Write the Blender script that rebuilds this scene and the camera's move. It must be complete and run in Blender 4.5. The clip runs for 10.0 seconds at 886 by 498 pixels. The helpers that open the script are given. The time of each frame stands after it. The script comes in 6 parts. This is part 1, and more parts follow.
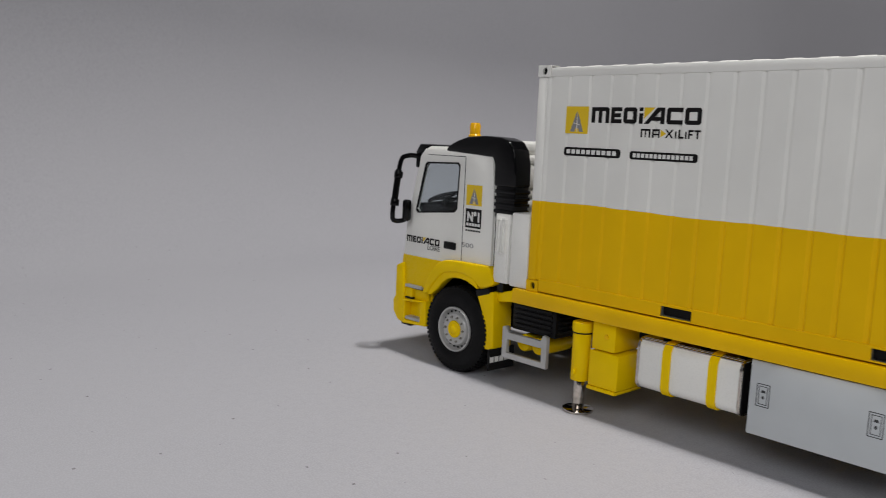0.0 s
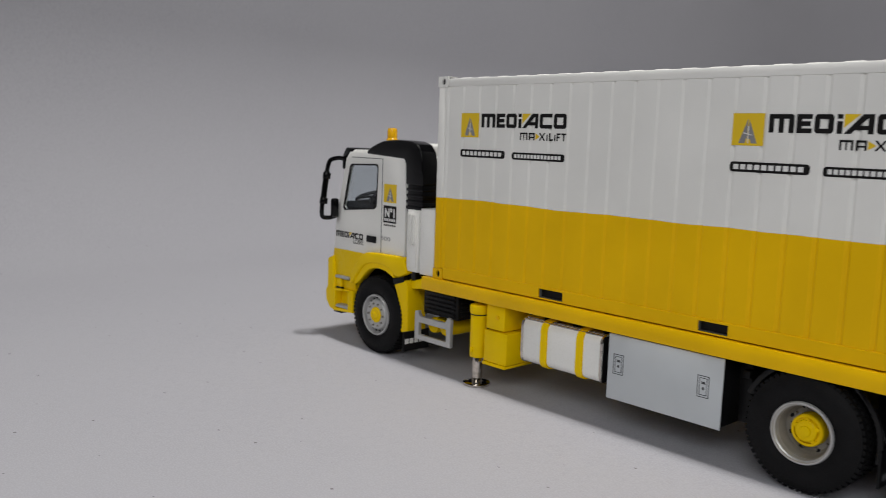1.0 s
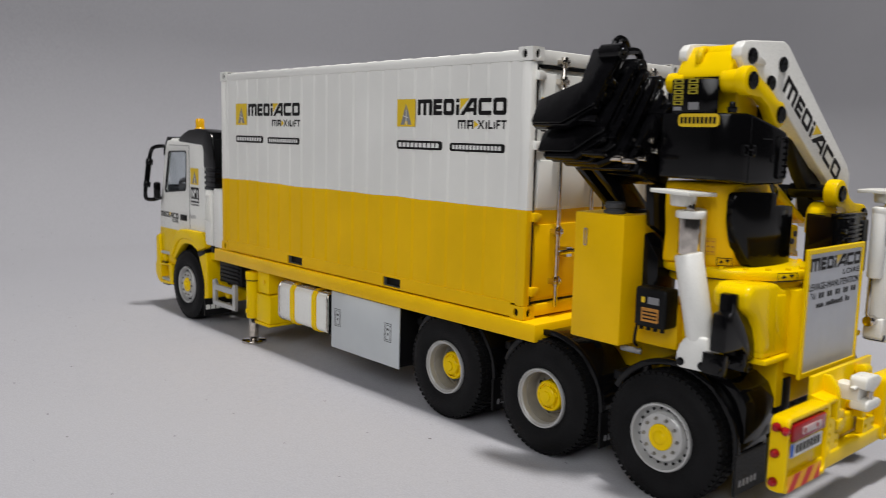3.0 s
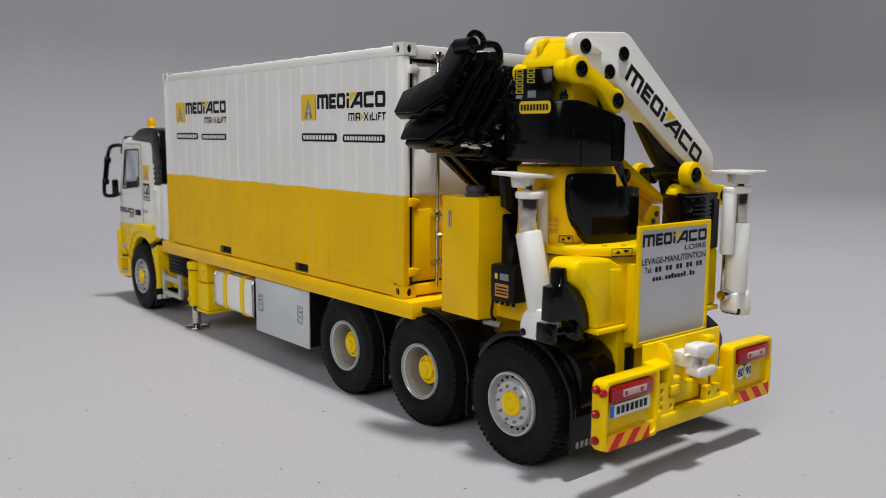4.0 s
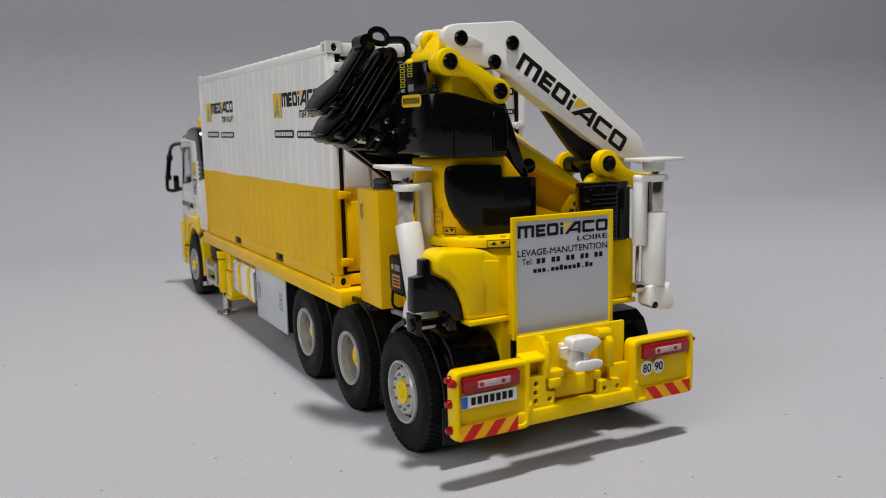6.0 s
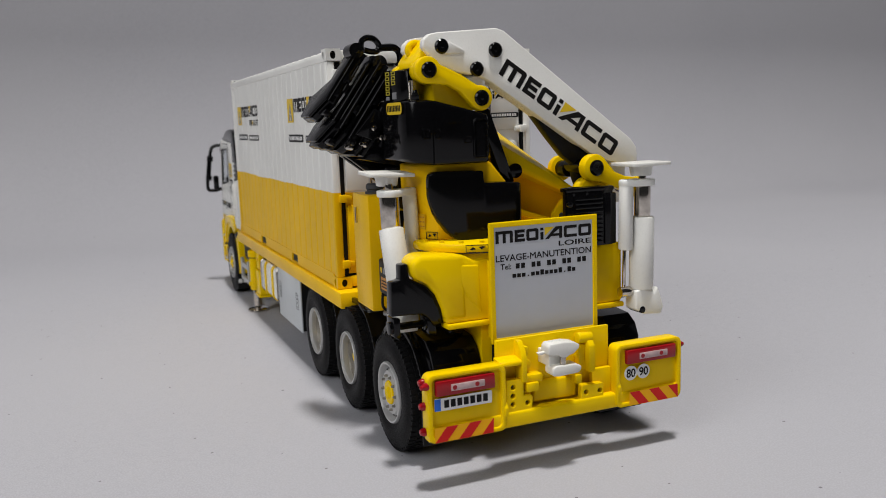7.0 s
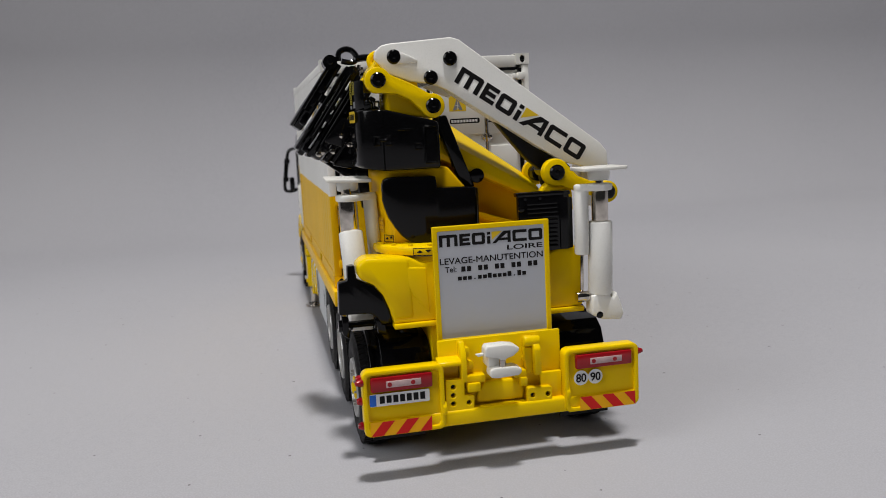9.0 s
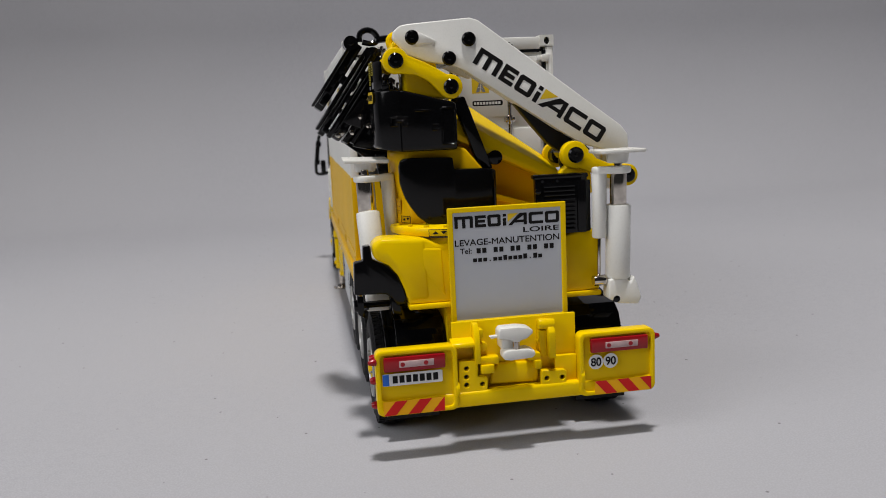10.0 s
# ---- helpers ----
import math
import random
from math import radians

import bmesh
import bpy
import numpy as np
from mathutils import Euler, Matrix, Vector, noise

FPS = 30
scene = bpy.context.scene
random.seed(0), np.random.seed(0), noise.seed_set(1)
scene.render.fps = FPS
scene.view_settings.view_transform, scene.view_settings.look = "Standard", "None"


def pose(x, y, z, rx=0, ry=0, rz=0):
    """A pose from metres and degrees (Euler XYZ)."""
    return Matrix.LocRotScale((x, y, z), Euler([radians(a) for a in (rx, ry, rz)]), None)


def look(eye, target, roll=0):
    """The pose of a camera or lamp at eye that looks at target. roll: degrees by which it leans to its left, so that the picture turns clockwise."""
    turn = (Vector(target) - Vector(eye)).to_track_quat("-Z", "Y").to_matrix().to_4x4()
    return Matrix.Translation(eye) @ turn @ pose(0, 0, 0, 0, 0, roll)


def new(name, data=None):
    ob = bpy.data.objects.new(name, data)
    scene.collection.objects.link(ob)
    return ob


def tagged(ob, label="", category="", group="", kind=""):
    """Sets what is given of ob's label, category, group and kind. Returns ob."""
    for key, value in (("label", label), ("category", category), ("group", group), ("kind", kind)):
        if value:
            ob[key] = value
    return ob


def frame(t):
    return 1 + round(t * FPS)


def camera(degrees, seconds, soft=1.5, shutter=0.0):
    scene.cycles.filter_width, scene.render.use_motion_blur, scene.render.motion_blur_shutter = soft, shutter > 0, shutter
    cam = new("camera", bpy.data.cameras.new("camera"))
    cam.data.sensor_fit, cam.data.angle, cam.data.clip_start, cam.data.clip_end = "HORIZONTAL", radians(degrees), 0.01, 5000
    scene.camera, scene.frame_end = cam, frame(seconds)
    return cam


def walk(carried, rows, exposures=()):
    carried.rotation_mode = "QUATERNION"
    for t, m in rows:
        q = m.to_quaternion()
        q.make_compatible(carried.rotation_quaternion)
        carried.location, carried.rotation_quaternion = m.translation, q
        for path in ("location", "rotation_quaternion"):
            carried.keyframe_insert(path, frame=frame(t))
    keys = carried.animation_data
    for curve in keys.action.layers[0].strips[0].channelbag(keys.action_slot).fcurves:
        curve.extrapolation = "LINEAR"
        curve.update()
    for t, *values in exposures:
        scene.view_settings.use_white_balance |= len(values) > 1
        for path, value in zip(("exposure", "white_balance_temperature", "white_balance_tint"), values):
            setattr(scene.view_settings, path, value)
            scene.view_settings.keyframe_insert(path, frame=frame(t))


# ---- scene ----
# A scale-model truck (1:50). All numbers below are in metres of the full-size
# vehicle; S brings them to the size of the model on the table.
S = 0.02
cam = camera(55.4, 10.0, 0.85, 0.32)
cam.data.dof.use_dof = True
cam.data.dof.focus_distance, cam.data.dof.aperture_fstop = 8.4 * S, 45.0
PATH = [
    (0, (-8.623, -0.487, 2.949), (-7.266, 0.959, 2.688), 2.6),
    (0.5, (-8.599, -1.29, 2.994), (-7.246, 0.16, 2.733), 2.2),
    (1, (-8.568, -2.117, 3.031), (-7.216, -0.666, 2.772), 1.9),
    (1.5, (-8.273, -2.932, 3.04), (-6.924, -1.478, 2.783), 1.6),
    (2, (-8.011, -3.718, 3.015), (-6.665, -2.261, 2.755), 1.5),
    (2.5, (-7.59, -4.596, 2.994), (-6.247, -3.138, 2.731), 1.4),
    (3, (-7.138, -5.46, 2.953), (-5.806, -3.992, 2.691), 1.4),
    (3.2, (-6.95, -5.779, 2.922), (-5.626, -4.304, 2.66), 1.3),
    (4.3, (-6.182, -7.178, 2.887), (-4.946, -5.628, 2.615), 0.0),
    (4.5, (-5.995, -7.363, 2.899), (-4.8, -5.784, 2.62), -0.2),
    (5, (-5.316, -7.793, 2.91), (-4.207, -6.154, 2.624), -0.7),
    (5.5, (-4.973, -8.08, 2.939), (-3.938, -6.393, 2.65), -1.1),
    (6, (-4.36, -8.454, 2.922), (-3.432, -6.706, 2.632), -1.4),
    (6.2, (-4.17, -8.577, 2.936), (-3.271, -6.817, 2.645), -1.5),
    (7.5, (-3.335, -9.123, 3.047), (-2.661, -7.264, 2.747), -2.3),
    (8, (-2.81, -9.382, 3.055), (-2.231, -7.49, 2.76), -2.5),
    (8.5, (-2.33, -9.584, 3.044), (-1.835, -7.669, 2.748), -2.7),
    (9, (-2.015, -9.725, 3.028), (-1.595, -7.791, 2.737), -2.9),
    (9.5, (-1.941, -9.758, 2.988), (-1.582, -7.813, 2.689), -3.0),
    (10, (-1.804, -9.771, 2.976), (-1.479, -7.824, 2.657), -2.6),
]
walk(cam, [(t, look(Vector(eye) * S, Vector(target) * S, roll)) for t, eye, target, roll in PATH],
     exposures=[(0.0, -0.16), (2.0, -0.08), (3.0, 0.0), (4.5, 0.03), (6.0, 0.0), (7.5, -0.04), (9.5, -0.13), (10.0, -0.13)])

# ---- world and lamps: a dim room, a ceiling lamp over the table, an added fill lamp on the camera's side ----
world = bpy.data.worlds.new("room_light")
world.use_nodes = True
scene.world = world
world.node_tree.nodes["Background"].inputs[0].default_value = (0.95, 0.96, 1.0, 1)
world.node_tree.nodes["Background"].inputs[1].default_value = 0.022


def aimed_lamp(name, place, target, size, level, colour, spread=180):
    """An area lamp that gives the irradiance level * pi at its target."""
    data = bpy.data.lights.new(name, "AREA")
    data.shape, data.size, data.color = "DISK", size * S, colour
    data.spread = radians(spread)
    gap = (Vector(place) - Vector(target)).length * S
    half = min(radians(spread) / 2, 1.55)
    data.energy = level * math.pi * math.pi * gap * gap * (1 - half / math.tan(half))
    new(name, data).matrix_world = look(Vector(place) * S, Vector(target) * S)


aimed_lamp("ceiling_lamp", (0.0, -13.0, 85.0), (9, -6, 0), 7.2, 0.97, (1.0, 0.97, 0.955), 140)
# Fill lamp added to brighten the sides that the ceiling lamp leaves dark.
aimed_lamp("side_lamp", (-28.0, -13.0, 22.0), (-1.0, 0.5, 1.5), 26.0, 0.74, (0.985, 0.985, 1.0), 68)


# ---- materials ----
def principled(name):
    m = bpy.data.materials.new(name)
    m.use_nodes = True
    return m, m.node_tree.nodes, m.node_tree.links, m.node_tree.nodes["Principled BSDF"]


def ramp_mix(nodes, links, fac, a, b):
    mix = nodes.new("ShaderNodeMix")
    mix.data_type = "RGBA"
    links.new(fac, mix.inputs[0])
    for socket, value in ((mix.inputs[6], a), (mix.inputs[7], b)):
        if isinstance(value, tuple):
            socket.default_value = (*value, 1)
        else:
            links.new(value, socket)
    return mix.outputs[2]


def noise_fac(nodes, links, scale, detail=4.0, lo=0.35, hi=0.65, stretch=(1, 1, 1)):
    """A soft noise between 0 and 1; scale is in waves per full-size metre."""
    geo = nodes.new("ShaderNodeNewGeometry")
    mapping = nodes.new("ShaderNodeMapping")
    mapping.inputs["Scale"].default_value = stretch
    tex = nodes.new("ShaderNodeTexNoise")
    tex.inputs["Scale"].default_value, tex.inputs["Detail"].default_value = scale / S, detail
    rng = nodes.new("ShaderNodeMapRange")
    rng.inputs[1].default_value, rng.inputs[2].default_value = lo, hi
    links.new(geo.outputs["Position"], mapping.inputs[0])
    links.new(mapping.outputs[0], tex.inputs[0])
    links.new(tex.outputs[0], rng.inputs[0])
    return rng.outputs[0]


def shaded(name, colour, rough, metal=0.0, vary=0.08, scale=1.5, grain=60.0, bump=0.0, spec=0.3, coat=0.0):
    """Paint, plastic or metal: slow colour drift, fine roughness grain and a little relief."""
    m, nodes, links, b = principled(name)
    dark = tuple(c * (1 - vary) for c in colour)
    light = tuple(min(1.0, c * (1 + vary * 0.6)) for c in colour)
    links.new(ramp_mix(nodes, links, noise_fac(nodes, links, scale), dark, light), b.inputs["Base Color"])
    fine = noise_fac(nodes, links, grain, 3.0)
    rng = nodes.new("ShaderNodeMapRange")
    rng.inputs[3].default_value, rng.inputs[4].default_value = rough * 0.8, min(1.0, rough * 1.2)
    links.new(fine, rng.inputs[0])
    links.new(rng.outputs[0], b.inputs["Roughness"])
    b.inputs["Metallic"].default_value = metal
    b.inputs["Specular IOR Level"].default_value = spec
    b.inputs["Coat Weight"].default_value = coat
    b.inputs["Coat Roughness"].default_value = 0.12
    if bump:
        bm_node = nodes.new("ShaderNodeBump")
        bm_node.inputs["Strength"].default_value = 0.35
        bm_node.inputs["Distance"].default_value = bump * S * 10
        links.new(fine, bm_node.inputs["Height"])
        links.new(bm_node.outputs[0], b.inputs["Normal"])
    return m


WHITE, YELLOW, YELLOW2 = (0.80, 0.797, 0.758), (0.85, 0.505, 0.001), (0.86, 0.58, 0.001)


def livery(name, split, wobble=0.02, rough=0.4, yellow=YELLOW):
    """White above, yellow below a painted line at the height split."""
    m, nodes, links, b = principled(name)
    geo = nodes.new("ShaderNodeNewGeometry")
    sep = nodes.new("ShaderNodeSeparateXYZ")
    links.new(geo.outputs["Position"], sep.inputs[0])
    wav = nodes.new("ShaderNodeMath")
    wav.operation = "MULTIPLY_ADD"
    links.new(noise_fac(nodes, links, 0.9, 3.0), wav.inputs[0])
    wav.inputs[1].default_value = wobble * S
    links.new(sep.outputs[2], wav.inputs[2])
    above = nodes.new("ShaderNodeMath")
    above.operation = "GREATER_THAN"
    links.new(wav.outputs[0], above.inputs[0])
    above.inputs[1].default_value = (split + wobble * 0.5) * S
    slow = noise_fac(nodes, links, 1.2)
    w = ramp_mix(nodes, links, slow, tuple(c * 0.94 for c in WHITE), WHITE)
    y = ramp_mix(nodes, links, slow, tuple(c * 0.92 for c in yellow), yellow)
    links.new(ramp_mix(nodes, links, above.outputs[0], y, w), b.inputs["Base Color"])
    fine = noise_fac(nodes, links, 70.0, 3.0)
    rng = nodes.new("ShaderNodeMapRange")
    rng.inputs[3].default_value, rng.inputs[4].default_value = rough * 0.85, rough * 1.2
    links.new(fine, rng.inputs[0])
    links.new(rng.outputs[0], b.inputs["Roughness"])
    b.inputs["Specular IOR Level"].default_value = 0.12
    bm_node = nodes.new("ShaderNodeBump")
    bm_node.inputs["Strength"].default_value, bm_node.inputs["Distance"].default_value = 0.08, 0.0012 * S
    links.new(fine, bm_node.inputs["Height"])
    links.new(bm_node.outputs[0], b.inputs["Normal"])
    return m


def paper(name):
    """Grey studio sheet: felted grain, faint drifts of tone that partly copy wrinkle shading, sparse dark specks of
    dust.
    """
    m, nodes, links, b = principled(name)
    tone = ramp_mix(nodes, links, noise_fac(nodes, links, 0.12, 4.0), (0.335, 0.336, 0.362), (0.382, 0.382, 0.402))
    fibre = noise_fac(nodes, links, 14.0, 6.0, 0.3, 0.7)
    tone = ramp_mix(nodes, links, fibre, tone, (0.382, 0.382, 0.403))
    geo = nodes.new("ShaderNodeNewGeometry")
    vor = nodes.new("ShaderNodeTexVoronoi")
    vor.voronoi_dimensions = "2D"
    vor.inputs["Scale"].default_value = 1.15 / S
    links.new(geo.outputs["Position"], vor.inputs["Vector"])
    sep = nodes.new("ShaderNodeSeparateColor")
    links.new(vor.outputs["Color"], sep.inputs[0])
    size = nodes.new("ShaderNodeMath")
    size.operation = "MULTIPLY"
    links.new(sep.outputs[0], size.inputs[0])
    size.inputs[1].default_value = 0.020
    dot = nodes.new("ShaderNodeMath")
    dot.operation = "LESS_THAN"
    links.new(vor.outputs["Distance"], dot.inputs[0])
    links.new(size.outputs[0], dot.inputs[1])
    flat = nodes.new("ShaderNodeSeparateXYZ")
    links.new(geo.outputs["Normal"], flat.inputs[0])
    level = nodes.new("ShaderNodeMath")
    level.operation = "GREATER_THAN"
    links.new(flat.outputs[2], level.inputs[0])
    level.inputs[1].default_value = 0.95
    dust = nodes.new("ShaderNodeMath")
    dust.operation = "MULTIPLY"
    links.new(dot.outputs[0], dust.inputs[0])
    links.new(level.outputs[0], dust.inputs[1])
    cloth = noise_fac(nodes, links, 62.0, 0.0, 0.40, 0.70)
    tone = ramp_mix(nodes, links, cloth, tone, (0.412, 0.412, 0.438))
    links.new(ramp_mix(nodes, links, dust.outputs[0], tone, (0.16, 0.155, 0.16)), b.inputs["Base Color"])
    b.inputs["Roughness"].default_value = 0.85
    b.inputs["Specular IOR Level"].default_value = 0.25
    bm_node = nodes.new("ShaderNodeBump")
    bm_node.inputs["Strength"].default_value, bm_node.inputs["Distance"].default_value = 0.30, 0.004 * S
    links.new(fibre, bm_node.inputs["Height"])
    wave = nodes.new("ShaderNodeBump")
    wave.inputs["Strength"].default_value, wave.inputs["Distance"].default_value = 0.5, 0.10 * S
    links.new(noise_fac(nodes, links, 0.22, 2.0, 0.2, 0.8), wave.inputs["Height"])
    links.new(wave.outputs[0], bm_node.inputs["Normal"])
    links.new(bm_node.outputs[0], b.inputs["Normal"])
    return m


def clear(name, tint, rough=0.02):
    m, nodes, links, b = principled(name)
    b.inputs["Base Color"].default_value = (*tint, 1)
    b.inputs["Transmission Weight"].default_value = 1.0
    b.inputs["Roughness"].default_value = rough
    b.inputs["IOR"].default_value = 1.2
    return m


sheet_mat = paper("grey_studio_sheet")
container_mat = livery("white_over_yellow_container_paint", 2.284)
cab_mat = livery("white_over_yellow_cab_paint", 1.352, 0.0, 0.28, YELLOW2)
white_mat = shaded("white_gloss_paint", WHITE, 0.3, vary=0.04)
cream_mat = shaded("cream_white_paint", (0.78, 0.77, 0.72), 0.32, vary=0.05)
yellow_mat = shaded("yellow_gloss_paint", YELLOW2, 0.18, vary=0.06, spec=0.11)
bed_mat = shaded("yellow_satin_paint", YELLOW, 0.34, vary=0.07, spec=0.15)
black_mat = shaded("black_gloss_plastic", (0.003, 0.003, 0.0035), 0.12, vary=0.3, spec=0.26)
jib_mat = shaded("black_jib_enamel", (0.0025, 0.0025, 0.003), 0.17, vary=0.35, scale=8, grain=9, bump=0.0005, spec=0.15)
dull_black_mat = shaded("dull_black_plastic", (0.005, 0.005, 0.0055), 0.45, vary=0.25, spec=0.2)
rubber_mat = shaded("black_rubber", (0.005, 0.005, 0.0055), 0.62, vary=0.3, scale=4, grain=90, bump=0.0002, spec=0.16)
rim_mat = shaded("silver_painted_rim", (0.50, 0.50, 0.49), 0.36, metal=0.4, vary=0.08, scale=6)
# Darker than the rim: tan grey plus the shade deep in the dish.
dish_mat = shaded("dull_grey_wheel_dish", (0.27, 0.255, 0.225), 0.45, metal=0.3, vary=0.15, scale=6)
grey_mat = shaded("pale_grey_paint", (0.52, 0.55, 0.565), 0.4, vary=0.04)
silver_mat = shaded("silver_panel_foil", (0.52, 0.54, 0.585), 0.5, metal=0.35, vary=0.02, grain=6)
# Brown tint and blotches copy reflections and chipping on the steel rods.
chrome_mat = shaded("polished_steel", (0.62, 0.57, 0.51), 0.11, metal=1.0, vary=0.25, scale=14, grain=30)
ink_mat = shaded("black_print", (0.010, 0.009, 0.009), 0.5, vary=0.15, spec=0.15)
print_yellow_mat = shaded("yellow_print", (0.78, 0.53, 0.02), 0.45, vary=0.05)
print_grey_mat = shaded("grey_print", (0.24, 0.24, 0.25), 0.5, vary=0.1)
print_white_mat = shaded("white_print", (0.74, 0.74, 0.72), 0.45, vary=0.05)
print_blue_mat = shaded("blue_print", (0.02, 0.13, 0.55), 0.45)
print_red_mat = shaded("red_reflective_print", (0.62, 0.014, 0.012), 0.4, vary=0.1, spec=0.2)
stripe_yellow_mat = shaded("amber_reflective_print", (0.86, 0.42, 0.004), 0.4, vary=0.08, spec=0.2)
red_lens_mat = shaded("red_lamp_lens", (0.33, 0.006, 0.012), 0.16, vary=0.2, spec=0.4)
clear_lens_mat = shaded("clear_lamp_lens", (0.52, 0.36, 0.36), 0.2, vary=0.2, scale=14, coat=0.5)
brown_print_mat = shaded("brown_orange_print", (0.50, 0.22, 0.04), 0.5, vary=0.25, scale=30)
dim_yellow_mat = shaded("faded_yellow_print", (0.34, 0.28, 0.02), 0.5, vary=0.1)
amber_print_mat = shaded("amber_sticker", (0.70, 0.40, 0.006), 0.45, vary=0.12, scale=20)
amber_lens_mat = shaded("amber_lamp_lens", (0.86, 0.45, 0.005), 0.2, vary=0.1, coat=0.4)
glass_mat = clear("clear_cab_glass", (0.80, 0.84, 0.86))
dark_trim_mat = shaded("dark_grey_cab_trim", (0.05, 0.052, 0.056), 0.6, vary=0.2)
pocket_mat = shaded("dark_pocket_steel", (0.16, 0.165, 0.15), 0.6, vary=0.3)


# ---- mesh helpers ----
def add_box(bm, x0, x1, y0, y1, z0, z1):
    v = [bm.verts.new((x, y, z)) for z in (z0, z1) for x, y in ((x0, y0), (x1, y0), (x1, y1), (x0, y1))]
    for f in ((0, 3, 2, 1), (4, 5, 6, 7), (0, 1, 5, 4), (1, 2, 6, 5), (2, 3, 7, 6), (3, 0, 4, 7)):
        bm.faces.new([v[i] for i in f])


def on_axis(axis, p, d):
    return {"x": (d, p[0], p[1]), "y": (p[0], d, p[1]), "z": (p[0], p[1], d)}[axis]


def add_prism(bm, pts, axis, a, b):
    """A closed outline, drawn in the plane across axis, drawn out from a to b."""
    lo = [bm.verts.new(on_axis(axis, p, a)) for p in pts]
    hi = [bm.verts.new(on_axis(axis, p, b)) for p in pts]
    n = len(pts)
    bm.faces.new(lo[::-1])
    bm.faces.new(hi)
    for i in range(n):
        bm.faces.new((lo[i], lo[(i + 1) % n], hi[(i + 1) % n], hi[i]))


def add_plate(bm, outer, holes, axis, a, b):
    """A plate with real holes."""
    edges = []
    for loop in (outer, *holes):
        vs = [bm.verts.new(on_axis(axis, p, a)) for p in loop]
        edges += [bm.edges.new((vs[i], vs[(i + 1) % len(vs)])) for i in range(len(vs))]
    made = bmesh.ops.triangle_fill(bm, use_beauty=True, edges=edges)
    faces = [g for g in made["geom"] if isinstance(g, bmesh.types.BMFace)]
    out = bmesh.ops.extrude_face_region(bm, geom=faces)
    shift = Vector(on_axis(axis, (0, 0), b - a))
    bmesh.ops.translate(bm, vec=shift, verts=[g for g in out["geom"] if isinstance(g, bmesh.types.BMVert)])


def add_cyl(bm, p0, p1, r0, r1=None, seg=24):
    p0, p1 = Vector(p0), Vector(p1)
    r1 = r0 if r1 is None else r1
    q = (p1 - p0).to_track_quat("Z", "Y")
    rings = []
    for p, r in ((p0, r0), (p1, r1)):
        rings.append([bm.verts.new(p + q @ Vector((r * math.cos(6.28318530718 * i / seg), r * math.sin(6.28318530718 * i / seg), 0))) for i in range(seg)])
    bm.faces.new(rings[0][::-1])
    bm.faces.new(rings[1])
    for i in range(seg):
        j = (i + 1) % seg
        bm.faces.new((rings[0][i], rings[0][j], rings[1][j], rings[1][i]))


def add_lathe(bm, profile, origin, way, seg=48):
    """Rings of (radius, distance along way); open profiles whose ends have radius 0 close themselves."""
    q = Vector(way).to_track_quat("Z", "Y")
    origin = Vector(origin)
    rings = []
    for r, d in profile:
        if r < 1e-6:
            rings.append([bm.verts.new(origin + q @ Vector((0, 0, d)))])
        else:
            rings.append([bm.verts.new(origin + q @ Vector((r * math.cos(2 * math.pi * i / seg), r * math.sin(2 * math.pi * i / seg), d))) for i in range(seg)])
    for a, b in zip(rings, rings[1:]):
        for i in range(seg):
            j = (i + 1) % seg
            if len(a) == 1:
                bm.faces.new((a[0], b[j], b[i]))
            elif len(b) == 1:
                bm.faces.new((a[i], a[j], b[0]))
            else:
                bm.faces.new((a[i], a[j], b[j], b[i]))


def add_tube(bm, pts, r, seg=10, closed=False):
    pts = [Vector(p) for p in pts]
    n = len(pts)
    rings = []
    up = None
    for i, p in enumerate(pts):
        a = pts[i - 1] if (i or closed) else p
        b = pts[(i + 1) % n] if (i < n - 1 or closed) else p
        t = (b - a).normalized()
        if up is None:
            up = t.orthogonal().normalized()
        up = (up - t * up.dot(t)).normalized()
        side = t.cross(up)
        rings.append([bm.verts.new(p + r * (math.cos(2 * math.pi * k / seg) * up + math.sin(2 * math.pi * k / seg) * side)) for k in range(seg)])
    for i in range(n if closed else n - 1):
        a, b = rings[i], rings[(i + 1) % n]
        for k in range(seg):
            m = (k + 1) % seg
            bm.faces.new((a[k], a[m], b[m], b[k]))
    if not closed:
        bm.faces.new(rings[0][::-1])
        bm.faces.new(rings[-1])


def smooth_line(pts, steps=6):
    """A curve through the points."""
    pts = [Vector(p) for p in pts]
    out = []
    for i in range(len(pts) - 1):
        p0, p1, p2, p3 = pts[max(i - 1, 0)], pts[i], pts[i + 1], pts[min(i + 2, len(pts) - 1)]
        for k in range(steps):
            t = k / steps
            out.append(0.5 * (2 * p1 + (p2 - p0) * t + (2 * p0 - 5 * p1 + 4 * p2 - p3) * t * t + (3 * p1 - p0 - 3 * p2 + p3) * t ** 3))
    return out + [pts[-1]]


def rounded(x0, x1, y0, y1, r, k=5):
    """The outline of a rectangle with rounded corners."""
    out = []
    for cx, cy, a in ((x1 - r, y1 - r, 0), (x0 + r, y1 - r, 90), (x0 + r, y0 + r, 180), (x1 - r, y0 + r, 270)):
        out += [(cx + r * math.cos(radians(a + 90 * i / k)), cy + r * math.sin(radians(a + 90 * i / k))) for i in range(k + 1)]
    return out


def arc(cx, cy, r, a0, a1, k=12):
    return [(cx + r * math.cos(radians(a0 + (a1 - a0) * i / k)), cy + r * math.sin(radians(a0 + (a1 - a0) * i / k))) for i in range(k + 1)]


ORIGIN = {}
OFFSET = Vector((0, 0, 0))  # by which the parts built next are set off


